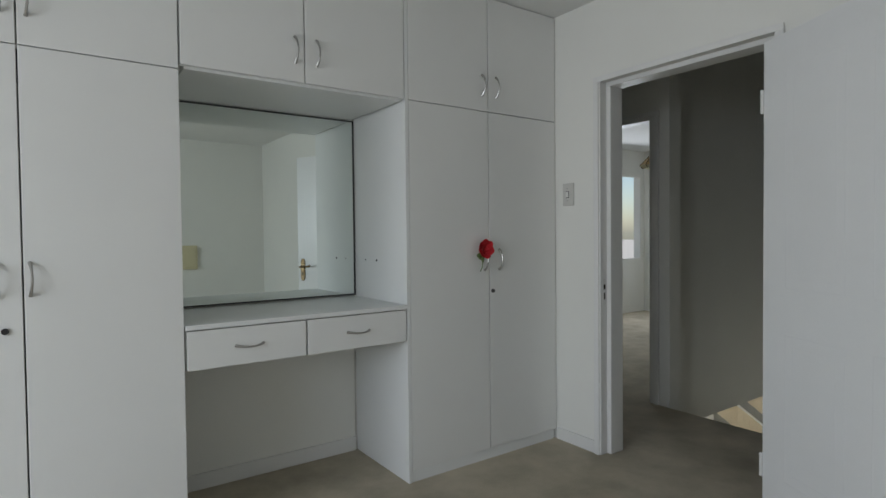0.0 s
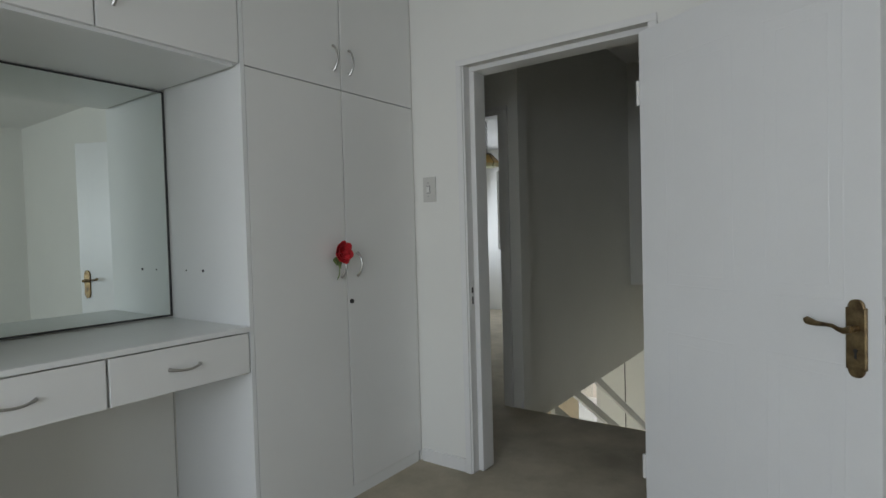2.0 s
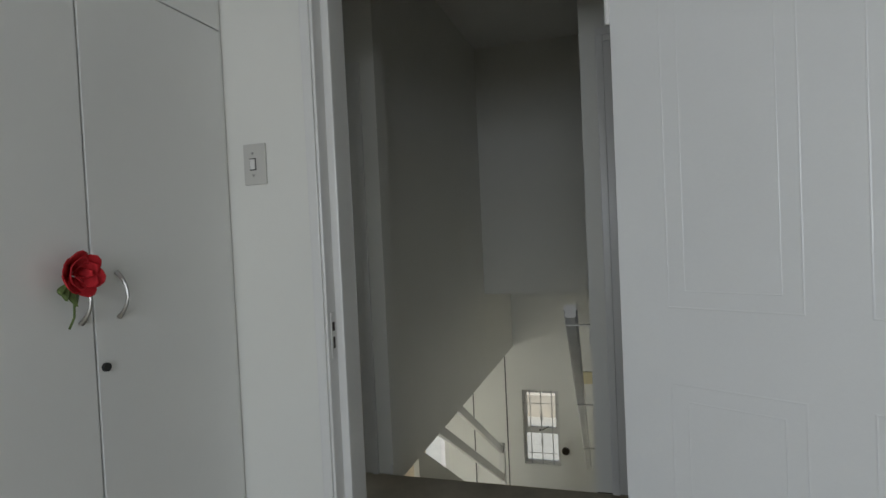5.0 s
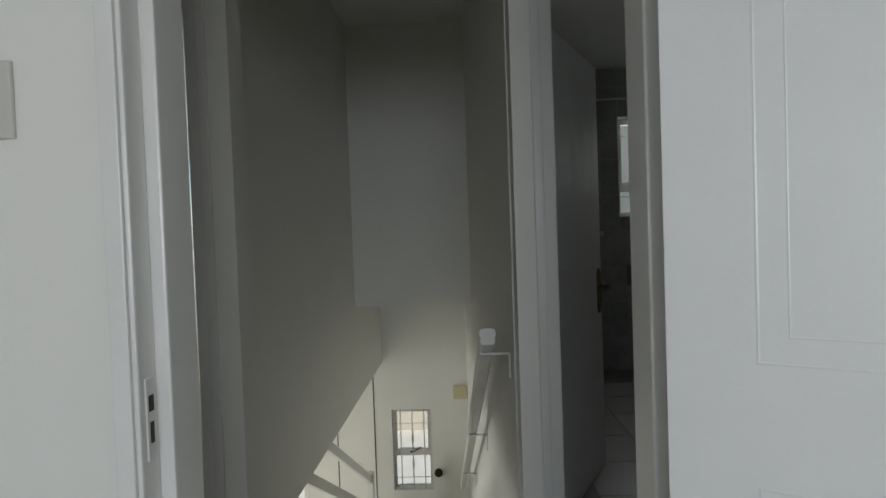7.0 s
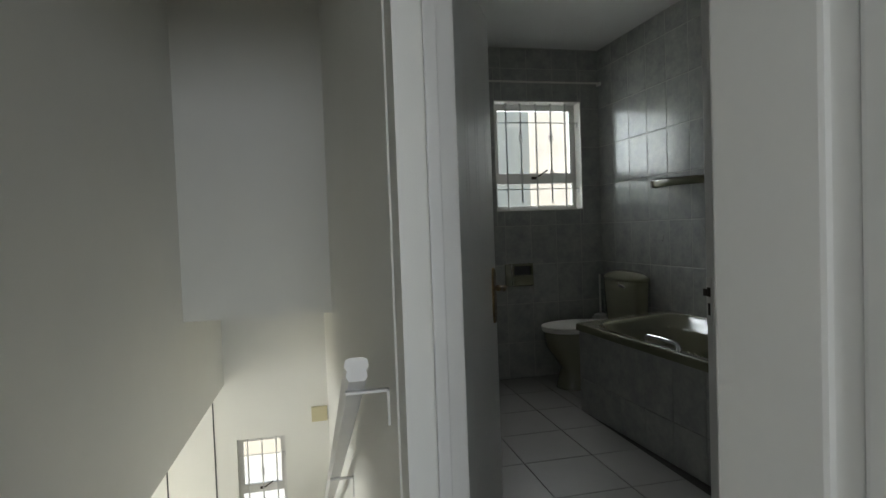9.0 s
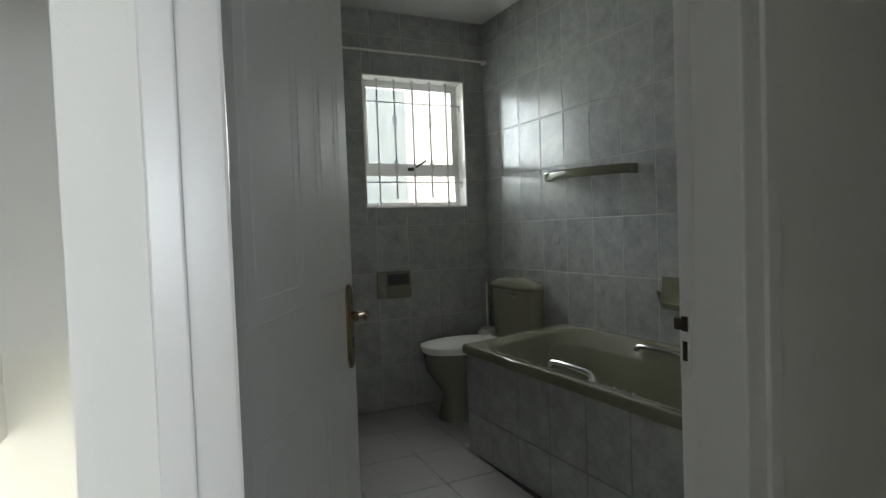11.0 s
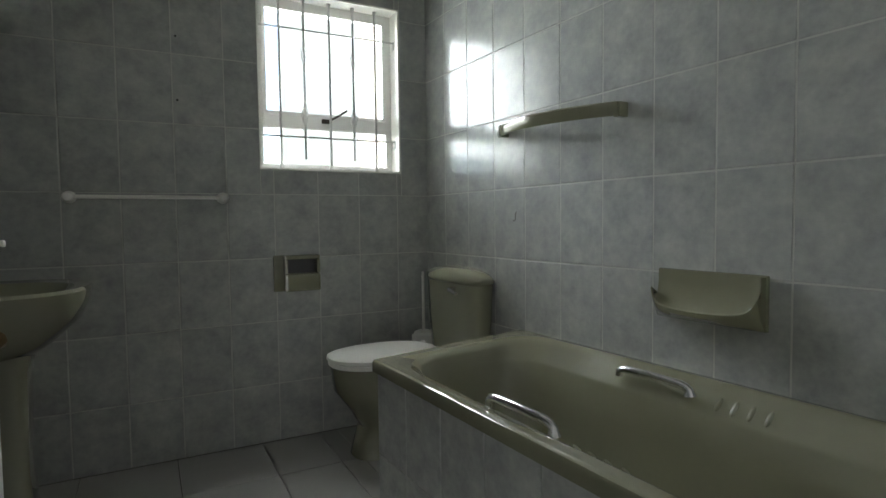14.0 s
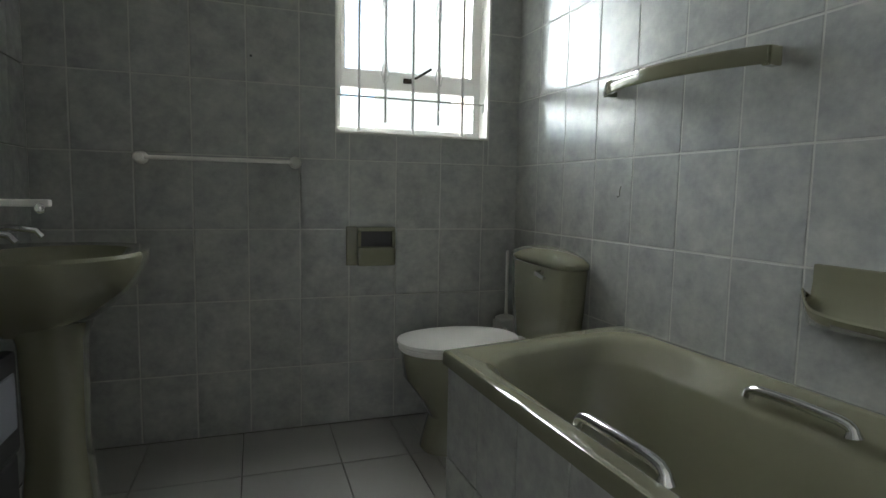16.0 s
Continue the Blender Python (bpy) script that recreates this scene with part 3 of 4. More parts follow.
# light switch
sw = tagged(empty("light_switch"), "white plastic single rocker light switch on the wall", "light switch")
part("plate", cube(XD0 - 0.009, 2.475, 1.42, XD0, 2.557, 1.553, 0.003), SWITCHW, sw)
part("rocker", cube(XD0 - 0.014, 2.513, 1.47, XD0 - 0.008, 2.531, 1.503, 0.002), STEELW, sw)
for z in (1.451, 1.522):
    bm = bmesh.new()
    tube(bm, [(XD0 - 0.008, 2.522, z), (XD0 - 0.0105, 2.522, z)], 0.004, 10)
    part("screw", bm, NICKEL, sw)
bm = bmesh.new()
for b in ((2.510, 1.467, 2.513, 1.506), (2.531, 1.467, 2.534, 1.506), (2.513, 1.503, 2.531, 1.506), (2.513, 1.467, 2.531, 1.470)):
    box(bm, XD0 - 0.0095, b[0], b[1], XD0 - 0.0085, b[2], b[3])
part("rocker_gap", bm, BLACK, sw)

# ---------------------------------------------------------------- stairwell things
SL = -RISE / RUN


def handrail(name, x0, x1, y, ztop, label):
    """Moulded timber rail following the stair slope."""
    root = tagged(empty(name), label, "handrail")
    prof = [(-0.030, 0.0), (-0.034, -0.018), (-0.026, -0.030), (-0.030, -0.046), (-0.022, -0.060), (0.022, -0.060), (0.030, -0.046),
            (0.026, -0.030), (0.034, -0.018), (0.030, 0.0), (0.018, 0.006), (-0.018, 0.006)]
    bm = bmesh.new()
    loft(bm, [[Vector((x, y + STAIR_SKEW * (x - x0) + p[0], ztop + SL * (x - x0) + p[1])) for p in prof] for x in (x0, x1)])
    part("rail", bm, WOODW, root)
    return root


hr = handrail("handrail", 5.46, 9.6, 1.630, 0.842, "white moulded timber handrail on the stairwell wall")
for x in (5.52, 6.9, 8.4):
    z = 0.840 + SL * (x - 5.46)
    yw = stair_wall_y(x) - 0.001
    bm = bmesh.new()
    box(bm, x - 0.012, yw, z - 0.17, x + 0.012, yw + 0.008, z - 0.064, 0.001)
    box(bm, x - 0.012, yw, z - 0.072, x + 0.012, yw + 0.125, z - 0.064, 0.001)
    part("bracket", bm, STEELW, hr, "white steel angle bracket")

bl = tagged(empty("balustrade"), "white painted flat-rail balustrade along the open side of the stairs", "balustrade")
for x0, z0 in ((7.463, -0.365), (6.892, -0.365)):
    bm = bmesh.new()
    a, b = x0 - 0.14, 9.3
    loft(bm, [[Vector((x, 2.82 + p[0], z0 - 0.597 * (x - x0) + p[1])) for p in ((-0.02, -0.045), (0.02, -0.045), (0.02, 0.045), (-0.02, 0.045))]
              for x in (a, b)])
    part("rail", bm, WOODW, bl)
part("post", cube(9.27, 2.785, DOWN, 9.34, 2.855, -1.38, 0.004), WOODW, bl)
bm = bmesh.new()
loft(bm, [[Vector((x, y, z)) for x, z in ((6.31, -0.285), (9.27, -2.2), (9.27, DOWN), (6.31, DOWN))] for y in (2.80, 2.84)])
tagged(part("wall_stair_stringer", bm, WALL), "white plastered stringer below the balustrade", "wall", kind="structure")


def steel_window(name, x, y0, y1, z0, z1, transom, uprights, bars, label, depth=0.035):
    root = tagged(empty(name), label, "window", kind="structure")
    f = 0.032
    bm = bmesh.new()
    for b in ((y0, z0, y1, z0 + f), (y0, z1 - f, y1, z1), (y0, z0 + f, y0 + f, z1 - f), (y1 - f, z0 + f, y1, z1 - f)):
        box(bm, x, b[0], b[1], x + depth, b[2], b[3], 0.003)
    part("window_frame", bm, STEELW, root)
    part("transom", cube(x - 0.006, y0 + f, transom - 0.034, x + depth, y1 - f, transom + 0.034, 0.004), STEELW, root)
    bm = bmesh.new()
    g = f + 0.018
    for b in ((y0 + f, transom + 0.034, y1 - f, transom + 0.05), (y0 + f, z1 - g, y1 - f, z1 - f), (y0 + f, transom + 0.05, y0 + g, z1 - g),
              (y1 - g, transom + 0.05, y1 - f, z1 - g)):
        box(bm, x - 0.004, b[0], b[1], x + depth - 0.006, b[2], b[3], 0.002)
    part("sash", bm, STEELW, root)
    for za, zb in ((z0 + f, transom - 0.034), (transom + 0.05, z1 - g)):
        p = part("pane", cube(x + 0.014, y0 + f, za, x + 0.018, y1 - f, zb), GLASS, root)
        p.visible_shadow = False
    ym = (y0 + y1) / 2
    bm = bmesh.new()
    box(bm, x - 0.02, ym - 0.01, transom + 0.0, x - 0.004, ym + 0.035, transom + 0.022, 0.003)
    tube(bm, [(x - 0.022, ym + 0.01, transom + 0.012), (x - 0.03, ym - 0.03, transom + 0.03), (x - 0.03, ym - 0.095, transom + 0.072)], 0.006, 8)
    part("stay_handle", bm, BRONZE, root, "dark metal window stay handle")
    return root


def burglar_bars(name, x, y0, y1, z0, z1, ups, cross, baskets, label, short=()):
    root = tagged(empty(name), label, "burglar bars")
    for y in ups:
        bm = bmesh.new()
        low = z0 + (0.055 if y in short else 0.004)
        tube(bm, [(x, y, low), (x, y, z1 - 0.004)], 0.0068, 8)
        part("upright", bm, BARS, root)
        for za, s in ((low, 1), (z1 - 0.002, -1))[1 if y in short else 0:]:
            bm = bmesh.new()
            tube(bm, [(x, y, za), (x, y, za + s * 0.028)], lambda u: 0.011 - 0.004 * u, 8)
            part("collar", bm, BARS, root)
    for z in cross:
        bm = bmesh.new()
        box(bm, x - 0.010, y0 + 0.002, z - 0.004, x - 0.003, y1 - 0.002, z + 0.004, 0.001)
        part("crossbar", bm, BARS, root)
        for y in (y0 + 0.002, y1 - 0.006):
            part("fixing_lug", cube(x - 0.014, y, z - 0.035, x + 0.006, y + 0.004, z + 0.006, 0.001), BARS, root)
    for y, z, h in baskets:
        bm = bmesh.new()
        for k in range(4):
            pts = []
            for i in range(15):
                u = i / 14
                a = 2 * math.pi * (k / 4 + u * 1.0)
                r = 0.0155 * math.sin(math.pi * u) + 0.002
                pts.append((x + r * math.cos(a), y + r * math.sin(a), z + (u - 0.5) * h))
            tube(bm, pts, 0.0027, 5)
        part("twisted_basket", bm, BARS, root, smooth=True)
    return root


steel_window("window_stairs", XF + 0.07, 2.157, 2.627, -1.816, -0.842, -1.39, 3, 0, "narrow white steel window at the foot of the stairs")
burglar_bars("burglar_bars", XF + 0.03, 2.157, 2.627, -1.816, -0.842, [2.25, 2.39, 2.53], [-1.02, -1.67], [(2.39, -1.2, 0.12), (2.39, -1.52, 0.12)],
             "white painted burglar bars over the stair window")
tagged(part("doorbell_chime", cube(XF - 0.035, 1.722, -0.727, XF, 1.881, -0.576, 0.006), CREAM), "square cream plastic chime box on the far wall", "chime")
bm = bmesh.new()
loft(bm, [[Vector((XF - d, 2.09 + r * math.cos(a), -1.613 + r * math.sin(a))) for a in (2 * math.pi * k / 20 for k in range(20))]
          for d, r in ((0, 0.05), (0.02, 0.05), (0.03, 0.042), (0.032, 0.02))])
tagged(part("wall_disc", bm, BRONZE, smooth=True), "round dark bronze disc fixed beside the stair window", "wall fitting")

# downstairs glazed door with vertical blinds
gd = tagged(empty("door_downstairs"), "tall glazed door downstairs, sunlit, with white frame", "glazed door", kind="structure")
for y in (3.70, 4.20, 4.72):
    part("stile", cube(XF + 0.03, y - 0.03, DOWN, XF + 0.08, y + 0.03, -0.74, 0.004), WOODW, gd)
p = part("pane", cube(XF + 0.05, 3.79, DOWN + 0.05, XF + 0.055, 4.71, -0.76), GLASS, gd)
p.visible_shadow = False
vb = tagged(empty("vertical_blind"), "cream vertical fabric blind drawn half open over the glazed door", "blind")
for k in range(9):
    y = 4.02 + k * 0.085
    bm = bmesh.new()
    box(bm, -0.002, -0.04, DOWN + 0.04, 0.002, 0.04, -0.8)
    ob = part("slat", bm, SLAT, vb)
    ob.matrix_basis = pose(XF - 0.06, y, 0, 0, 0, 35)
part("headrail", cube(XF - 0.085, 3.98, -0.8, XF - 0.035, 4.76, -0.76, 0.003), STEELW, vb)
for y in (2.83, 3.28):
    structure("trim_panel_joint", [(XF - 0.006, y, DOWN, XF, y + 0.012, -0.26)], DARKT, "dark vertical joint between wall panels downstairs", "trim")
tagged(part("light_switch", cube(XF - 0.012, 3.0, -1.62, XF, 3.09, -1.48, 0.003), PLASTIC), "white plastic light switch on the wall downstairs", "light switch")

# ---------------------------------------------------------------- second bedroom
pl = tagged(empty("pendant_lamp", (7.06, 3.88, CL), 0), "pendant lamp with amber glass panels on a dark chain", "pendant lamp")
bm = bmesh.new()
lathe(bm, 0, 0, [(0.055, 0.0), (0.058, -0.02), (0.045, -0.06), (0.02, -0.085), (0.005, -0.09)], 20)
part("ceiling_rose", bm, PLASTIC, pl, "white plastic ceiling rose", smooth=True)
for k in range(10):
    z = -0.10 - k * 0.037
    bm = bmesh.new()
    pts = []
    for i in range(13):
        a = 2 * math.pi * i / 12
        c, s = 0.010 * math.cos(a), 0.023 * math.sin(a)
        pts.append((c, 0, z + s) if k % 2 else (0, c, z + s))
    tube(bm, pts, 0.003, 5)
    part("chain_link", bm, BRONZE, pl)
ZS = -0.46
for k in range(6):
    a0, a1 = 2 * math.pi * k / 6, 2 * math.pi * (k + 1) / 6
    for (ra, za, rb, zb, mat) in ((0.045, ZS, 0.150, ZS - 0.105, AMBER), (0.150, ZS - 0.105, 0.118, ZS - 0.14, CLOUDGLASS)):
        bm = bmesh.new()
        vs = [Vector((r * math.cos(a), r * math.sin(a), z)) for r, z, a in ((ra, za, a0), (ra, za, a1), (rb, zb, a1), (rb, zb, a0))]
        n = (vs[1] - vs[0]).cross(vs[3] - vs[0]).normalized() * 0.003
        loft(bm, [vs, [v + n for v in vs]])
        part("glass_panel", bm, mat, pl)
    bm = bmesh.new()
    tube(bm, [(0.045 * math.cos(a0), 0.045 * math.sin(a0), ZS), (0.150 * math.cos(a0), 0.150 * math.sin(a0), ZS - 0.105),
              (0.118 * math.cos(a0), 0.118 * math.sin(a0), ZS - 0.14)], 0.004, 6)
    part("rib", bm, BRONZE, pl)
bm = bmesh.new()
lathe(bm, 0, 0, [(0.005, ZS + 0.02), (0.046, ZS + 0.006), (0.046, ZS - 0.004), (0.02, ZS - 0.03), (0.02, ZS - 0.07)], 16)
part("lamp_holder", bm, BRONZE, pl)

steel_window("window_second_bedroom", 9.56, 4.2, 5.17, 0.97, 2.2, 1.35, 2, 0, "white steel window in the second bedroom")
burglar_bars("burglar_bars", 9.54, 4.2, 5.17, 0.97, 2.2, [4.35, 4.5, 4.65, 4.8, 4.95, 5.06], [1.1, 2.05], [], "white painted burglar bars in the second bedroom")

# ---------------------------------------------------------------- bathroom
steel_window("window_bathroom", XW + 0.10, -0.364, 0.350, 1.334, 2.179, 1.578, 3, 0, "white steel bathroom window with an overexposed view")
burglar_bars("burglar_bars", XW + 0.055, -0.364, 0.350, 1.334, 2.179, [0.243, 0.122, -0.009, -0.135, -0.257], [2.025, 1.497],
             [(0.122, 1.913, 0.11), (0.122, 1.611, 0.11), (-0.135, 1.913, 0.11), (-0.135, 1.611, 0.11)],
             "white painted burglar bars with twisted baskets over the bathroom window", short=(0.122, -0.135))

cr = tagged(empty("curtain_rail", (0, 0.018, 0)), "thin white curtain rail above the bathroom window", "curtain rail")
bm = bmesh.new()
tube(bm, [(XW - 0.05, 0.62, 2.322), (XW - 0.05, -0.56, 2.322)], 0.008, 8)
part("rod", bm, PLASTIC, cr)
for y in (0.6, -0.54):
    part("bracket", cube(XW - 0.06, y - 0.008, 2.31, XW - 0.002, y + 0.008, 2.334, 0.002), PLASTIC, cr)

# bath
BX0, BX1, BY0, BY1, BZ = XB1 + 0.03, 7.237, -0.574, 0.130, 0.565
bt = tagged(empty("bathtub"), "olive green bathtub with chrome grab handles and a tiled front", "bathtub")
bm = bmesh.new()
def tub_ring(z, far, near, wall, front, r, lift=0.0):
    """Rectangle with corners of radius r, inset from the four sides of the bath; lift raises the side along the wall."""
    x0, x1, y0, y1 = BX0 + near, BX1 - far, BY0 + wall, BY1 - front
    ring = []
    for cx, cy, start in ((x1 - r, y1 - r, 0), (x0 + r, y1 - r, 90), (x0 + r, y0 + r, 180), (x1 - r, y0 + r, 270)):
        for k in range(17):
            a = radians(start + 90 * k / 16)
            ring.append(Vector((cx + r * math.cos(a), cy + r * math.sin(a), z)))
    out = []
    for p, q in zip(ring, ring[1:] + ring[:1]):
        out.append(p)
        if len(out) % 22 == 17:
            out += [p.lerp(q, k / 6) for k in range(1, 6)]
    for p in out:
        p.z += lift * (y1 - p.y) / (y1 - y0)
    return out


rings = [tub_ring(BZ - 0.045, 0, 0, 0, 0, 0.008), tub_ring(BZ - 0.012, 0, 0, 0, 0, 0.008, 0.034), tub_ring(BZ - 0.003, 0.004, 0.004, 0.004, 0.004, 0.010, 0.034),
         tub_ring(BZ, 0.014, 0.014, 0.010, 0.012, 0.014, 0.034), tub_ring(BZ, 0.02, 0.02, 0.016, 0.018, 0.018, 0.034),
         tub_ring(BZ, 0.095, 0.11, 0.034, 0.05, 0.15, 0.034), tub_ring(BZ - 0.001, 0.10, 0.12, 0.040, 0.055, 0.15, 0.033),
         tub_ring(BZ - 0.008, 0.115, 0.135, 0.052, 0.066, 0.15, 0.030), tub_ring(BZ - 0.016, 0.124, 0.15, 0.062, 0.073, 0.15, 0.028),
         tub_ring(BZ - 0.052, 0.145, 0.19, 0.112, 0.086, 0.15, 0.014), tub_ring(BZ - 0.064, 0.152, 0.2, 0.121, 0.090, 0.15, 0.016),
         tub_ring(BZ - 0.15, 0.185, 0.26, 0.142, 0.105, 0.15), tub_ring(BZ - 0.30, 0.24, 0.36, 0.17, 0.14, 0.16),
         tub_ring(BZ - 0.37, 0.30, 0.42, 0.21, 0.18, 0.15), tub_ring(BZ - 0.395, 0.40, 0.50, 0.28, 0.25, 0.08)]
loft(bm, rings, False, True)
part("tub", bm, OLIVE, bt, smooth=True)
for y, xs, s, up in ((0.062, (6.330, 6.592), 1, 0.014), (-0.468, (6.345, 6.605), -1, 0.018)):
    bm = bmesh.new()
    xa, xb = xs
    pts = [(xa, y, BZ - 0.006), (xa + 0.003, y, BZ + 0.02 - up * 0.6), (xa + 0.014, y, BZ + 0.034 - up), (xa + 0.034, y, BZ + 0.038 - up), ((xa + xb) / 2, y, BZ + 0.040 - up),
           (xb - 0.034, y, BZ + 0.038 - up), (xb - 0.014, y, BZ + 0.034 - up), (xb - 0.003, y, BZ + 0.02 - up * 0.6), (xb, y, BZ - 0.006)]
    fine = []
    for a, b in zip(pts, pts[1:]):
        fine += [Vector(a).lerp(Vector(b), k / 3) for k in range(3)]
    tube(bm, fine + [Vector(pts[-1])], lambda u: 0.0105 + up * 0.12 + 0.006 * max(0, 1 - u * 9), 12)
    part("grab_handle", bm, CHROME, bt, "chrome grab handle", smooth=True)
    for k in range(4):
        bm = bmesh.new()
        gx = xa - 0.075 - 0.046 * k
        bmesh.ops.create_uvsphere(bm, u_segments=14, v_segments=8, radius=1.0,
                                  matrix=Matrix.Translation((gx, 0.060 if s > 0 else -0.486, BZ - 0.013)) @ Matrix.Rotation(s * radians(45), 4, "X")
                                  @ Matrix.Diagonal((0.007, 0.024, 0.0065, 1)))
        part("finger_grip", bm, OLIVE, bt, smooth=True)
part("front_support", cube(BX0, 0.095, 0.0, BX1 - 0.016, 0.109, BZ - 0.045), GROUT, bt)
part("end_support", cube(BX1 - 0.03, BY0, 0.0, BX1 - 0.016, 0.094, BZ - 0.045), GROUT, bt)

bt.matrix_world = Matrix.Translation((BX1, BY1, 0)) @ Matrix.Rotation(math.atan(0.052), 4, "Z") @ Matrix.Translation((-BX1, -BY1, 0))

# toilet
to = tagged(empty("toilet", (0, 0.018, 0)), "olive green toilet with white seat, lid closed, beside the bath", "toilet")
TX = 7.730
bm = bmesh.new()
rings = [ellipse(TX, -0.17, 0.0, 0.125, 0.20, 2.6, 40), ellipse(TX, -0.17, 0.03, 0.12, 0.195, 2.6, 40), ellipse(TX, -0.18, 0.14, 0.105, 0.175, 2.4, 40),
         ellipse(TX, -0.16, 0.22, 0.125, 0.20, 2.3, 40), ellipse(TX, -0.13, 0.31, 0.162, 0.235, 2.2, 40), ellipse(TX, -0.13, 0.395, 0.18, 0.245, 2.2, 40),
         ellipse(TX, -0.13, 0.422, 0.18, 0.245, 2.2, 40)]
loft(bm, rings)
part("bowl", bm, OLIVE, to, smooth=True)
bm = bmesh.new()
rings = [ellipse(TX, -0.13, 0.422, 0.180, 0.25, 2.2, 48), ellipse(TX, -0.13, 0.429, 0.187, 0.257, 2.2, 48), ellipse(TX, -0.13, 0.441, 0.185, 0.255, 2.2, 48)]
loft(bm, rings)
part("seat", bm, PLASTIC, to, "white plastic seat ring", smooth=True)
bm = bmesh.new()
rings = [ellipse(TX, -0.13, 0.444, 0.185, 0.257, 2.2, 48), ellipse(TX, -0.13, 0.451, 0.192, 0.263, 2.2, 48), ellipse(TX, -0.13, 0.463, 0.190, 0.261, 2.2, 48),
         ellipse(TX, -0.133, 0.472, 0.160, 0.23, 2.2, 48), ellipse(TX, -0.135, 0.475, 0.09, 0.15, 2.2, 48)]
loft(bm, rings)
part("lid", bm, PLASTIC, to, "closed white plastic lid", smooth=True)
for dx in (-0.08, 0.08):
    bm = bmesh.new()
    tube(bm, [(TX + dx - 0.02, -0.385, 0.457), (TX + dx + 0.02, -0.385, 0.457)], 0.012, 10)
    part("seat_hinge", bm, PLASTIC, to)
bm = bmesh.new()
CXc, CYc = 7.672, -0.503
loft(bm, [ellipse(CXc, CYc, 0.40, 0.19, 0.058, 4, 40), ellipse(CXc, CYc, 0.43, 0.215, 0.062, 4, 40), ellipse(CXc, CYc, 0.60, 0.242, 0.066, 4, 40),
          ellipse(CXc, CYc, 0.775, 0.256, 0.068, 4, 40)])
part("cistern", bm, OLIVE, to, smooth=True)
bm = bmesh.new()
loft(bm, [ellipse(CXc, CYc, 0.776, 0.260, 0.070, 3.6, 48), ellipse(CXc, CYc, 0.783, 0.268, 0.076, 3.4, 48), ellipse(CXc, CYc, 0.797, 0.269, 0.077, 3.4, 48),
          ellipse(CXc, CYc - 0.001, 0.808, 0.262, 0.073, 3.2, 48), ellipse(CXc, CYc - 0.003, 0.823, 0.234, 0.066, 2.9, 48),
          ellipse(CXc, CYc - 0.005, 0.838, 0.185, 0.054, 2.6, 48), ellipse(CXc, CYc - 0.007, 0.848, 0.12, 0.038, 2.3, 48),
          ellipse(CXc, CYc - 0.008, 0.853, 0.045, 0.016, 2, 48)])
part("cistern_lid", bm, OLIVE, to, smooth=True)
bm = bmesh.new()
tube(bm, [(7.585, -0.44, 0.752), (7.585, -0.405, 0.752), (7.572, -0.398, 0.750), (7.50, -0.396, 0.740)], lambda u: 0.011 - 0.003 * u, 10)
part("flush_lever", bm, CHROME, to, "chrome flush lever", smooth=True)

tb = tagged(empty("toilet_brush", (0, 0.018, 0)), "white toilet brush standing in its holder behind the toilet", "toilet brush")
bm = bmesh.new()
lathe(bm, 7.993, -0.47, [(0.045, 0.36), (0.05, 0.38), (0.047, 0.46), (0.052, 0.465), (0.052, 0.475), (0.03, 0.485)], 20)
part("holder", bm, PLASTIC, tb, smooth=True)
bm = bmesh.new()
lathe(bm, 7.993, -0.47, [(0.009, 0.48), (0.007, 0.6), (0.008, 0.78), (0.006, 0.8)], 10)
part("handle", bm, PLASTIC, tb, smooth=True)
part("wall_plate", cube(8.023, -0.50, 0.37, XW - 0.001, -0.44, 0.45, 0.003), PLASTIC, tb)

# paper holder
ph = tagged(empty("toilet_paper_holder", (0, 0.030, 0.006)), "olive ceramic toilet paper holder, empty, on the tiled wall", "paper holder")
bm = bmesh.new()
box(bm, XW - 0.018, 0.062, 0.728, XW - 0.001, 0.281, 0.905, 0.006)
box(bm, XW - 0.05, 0.062, 0.884, XW - 0.018, 0.235, 0.905, 0.006)
box(bm, XW - 0.060, 0.062, 0.728, XW - 0.018, 0.235, 0.815, 0.012)
box(bm, XW - 0.05, 0.062, 0.815, XW - 0.018, 0.078, 0.884, 0.003)
box(bm, XW - 0.05, 0.219, 0.815, XW - 0.018, 0.235, 0.884, 0.003)
part("body", bm, OLIVE, ph)
# The shallow recess gets its shade from this dark-coloured sheet.
part("recess", cube(XW - 0.0215, 0.079, 0.816, XW - 0.0185, 0.218, 0.883), DARKT, ph, "near-black sheet standing in for the shade in the roll recess")

# towel rail
tr_ = tagged(empty("towel_rail", (0, 0.018, 0)), "white plastic towel rail on the tiled wall", "towel rail")
bm = bmesh.new()
tube(bm, [(XW - 0.06, 0.515, 1.186), (XW - 0.06, 1.10, 1.186)], 0.0085, 12)
part("rod", bm, PLASTIC, tr_, smooth=True)
for y in (0.512, 1.105):
    bm = bmesh.new()
    rings = [[Vector((XW - d, y + r * math.cos(a), 1.186 + r * math.sin(a))) for a in (2 * math.pi * k / 18 for k in range(18))]
             for d, r in ((0.001, 0.026), (0.012, 0.026), (0.022, 0.018), (0.045, 0.017), (0.066, 0.021), (0.078, 0.016), (0.082, 0.006))]
    loft(bm, rings)
    part("end_boss", bm, PLASTIC, tr_, smooth=True)

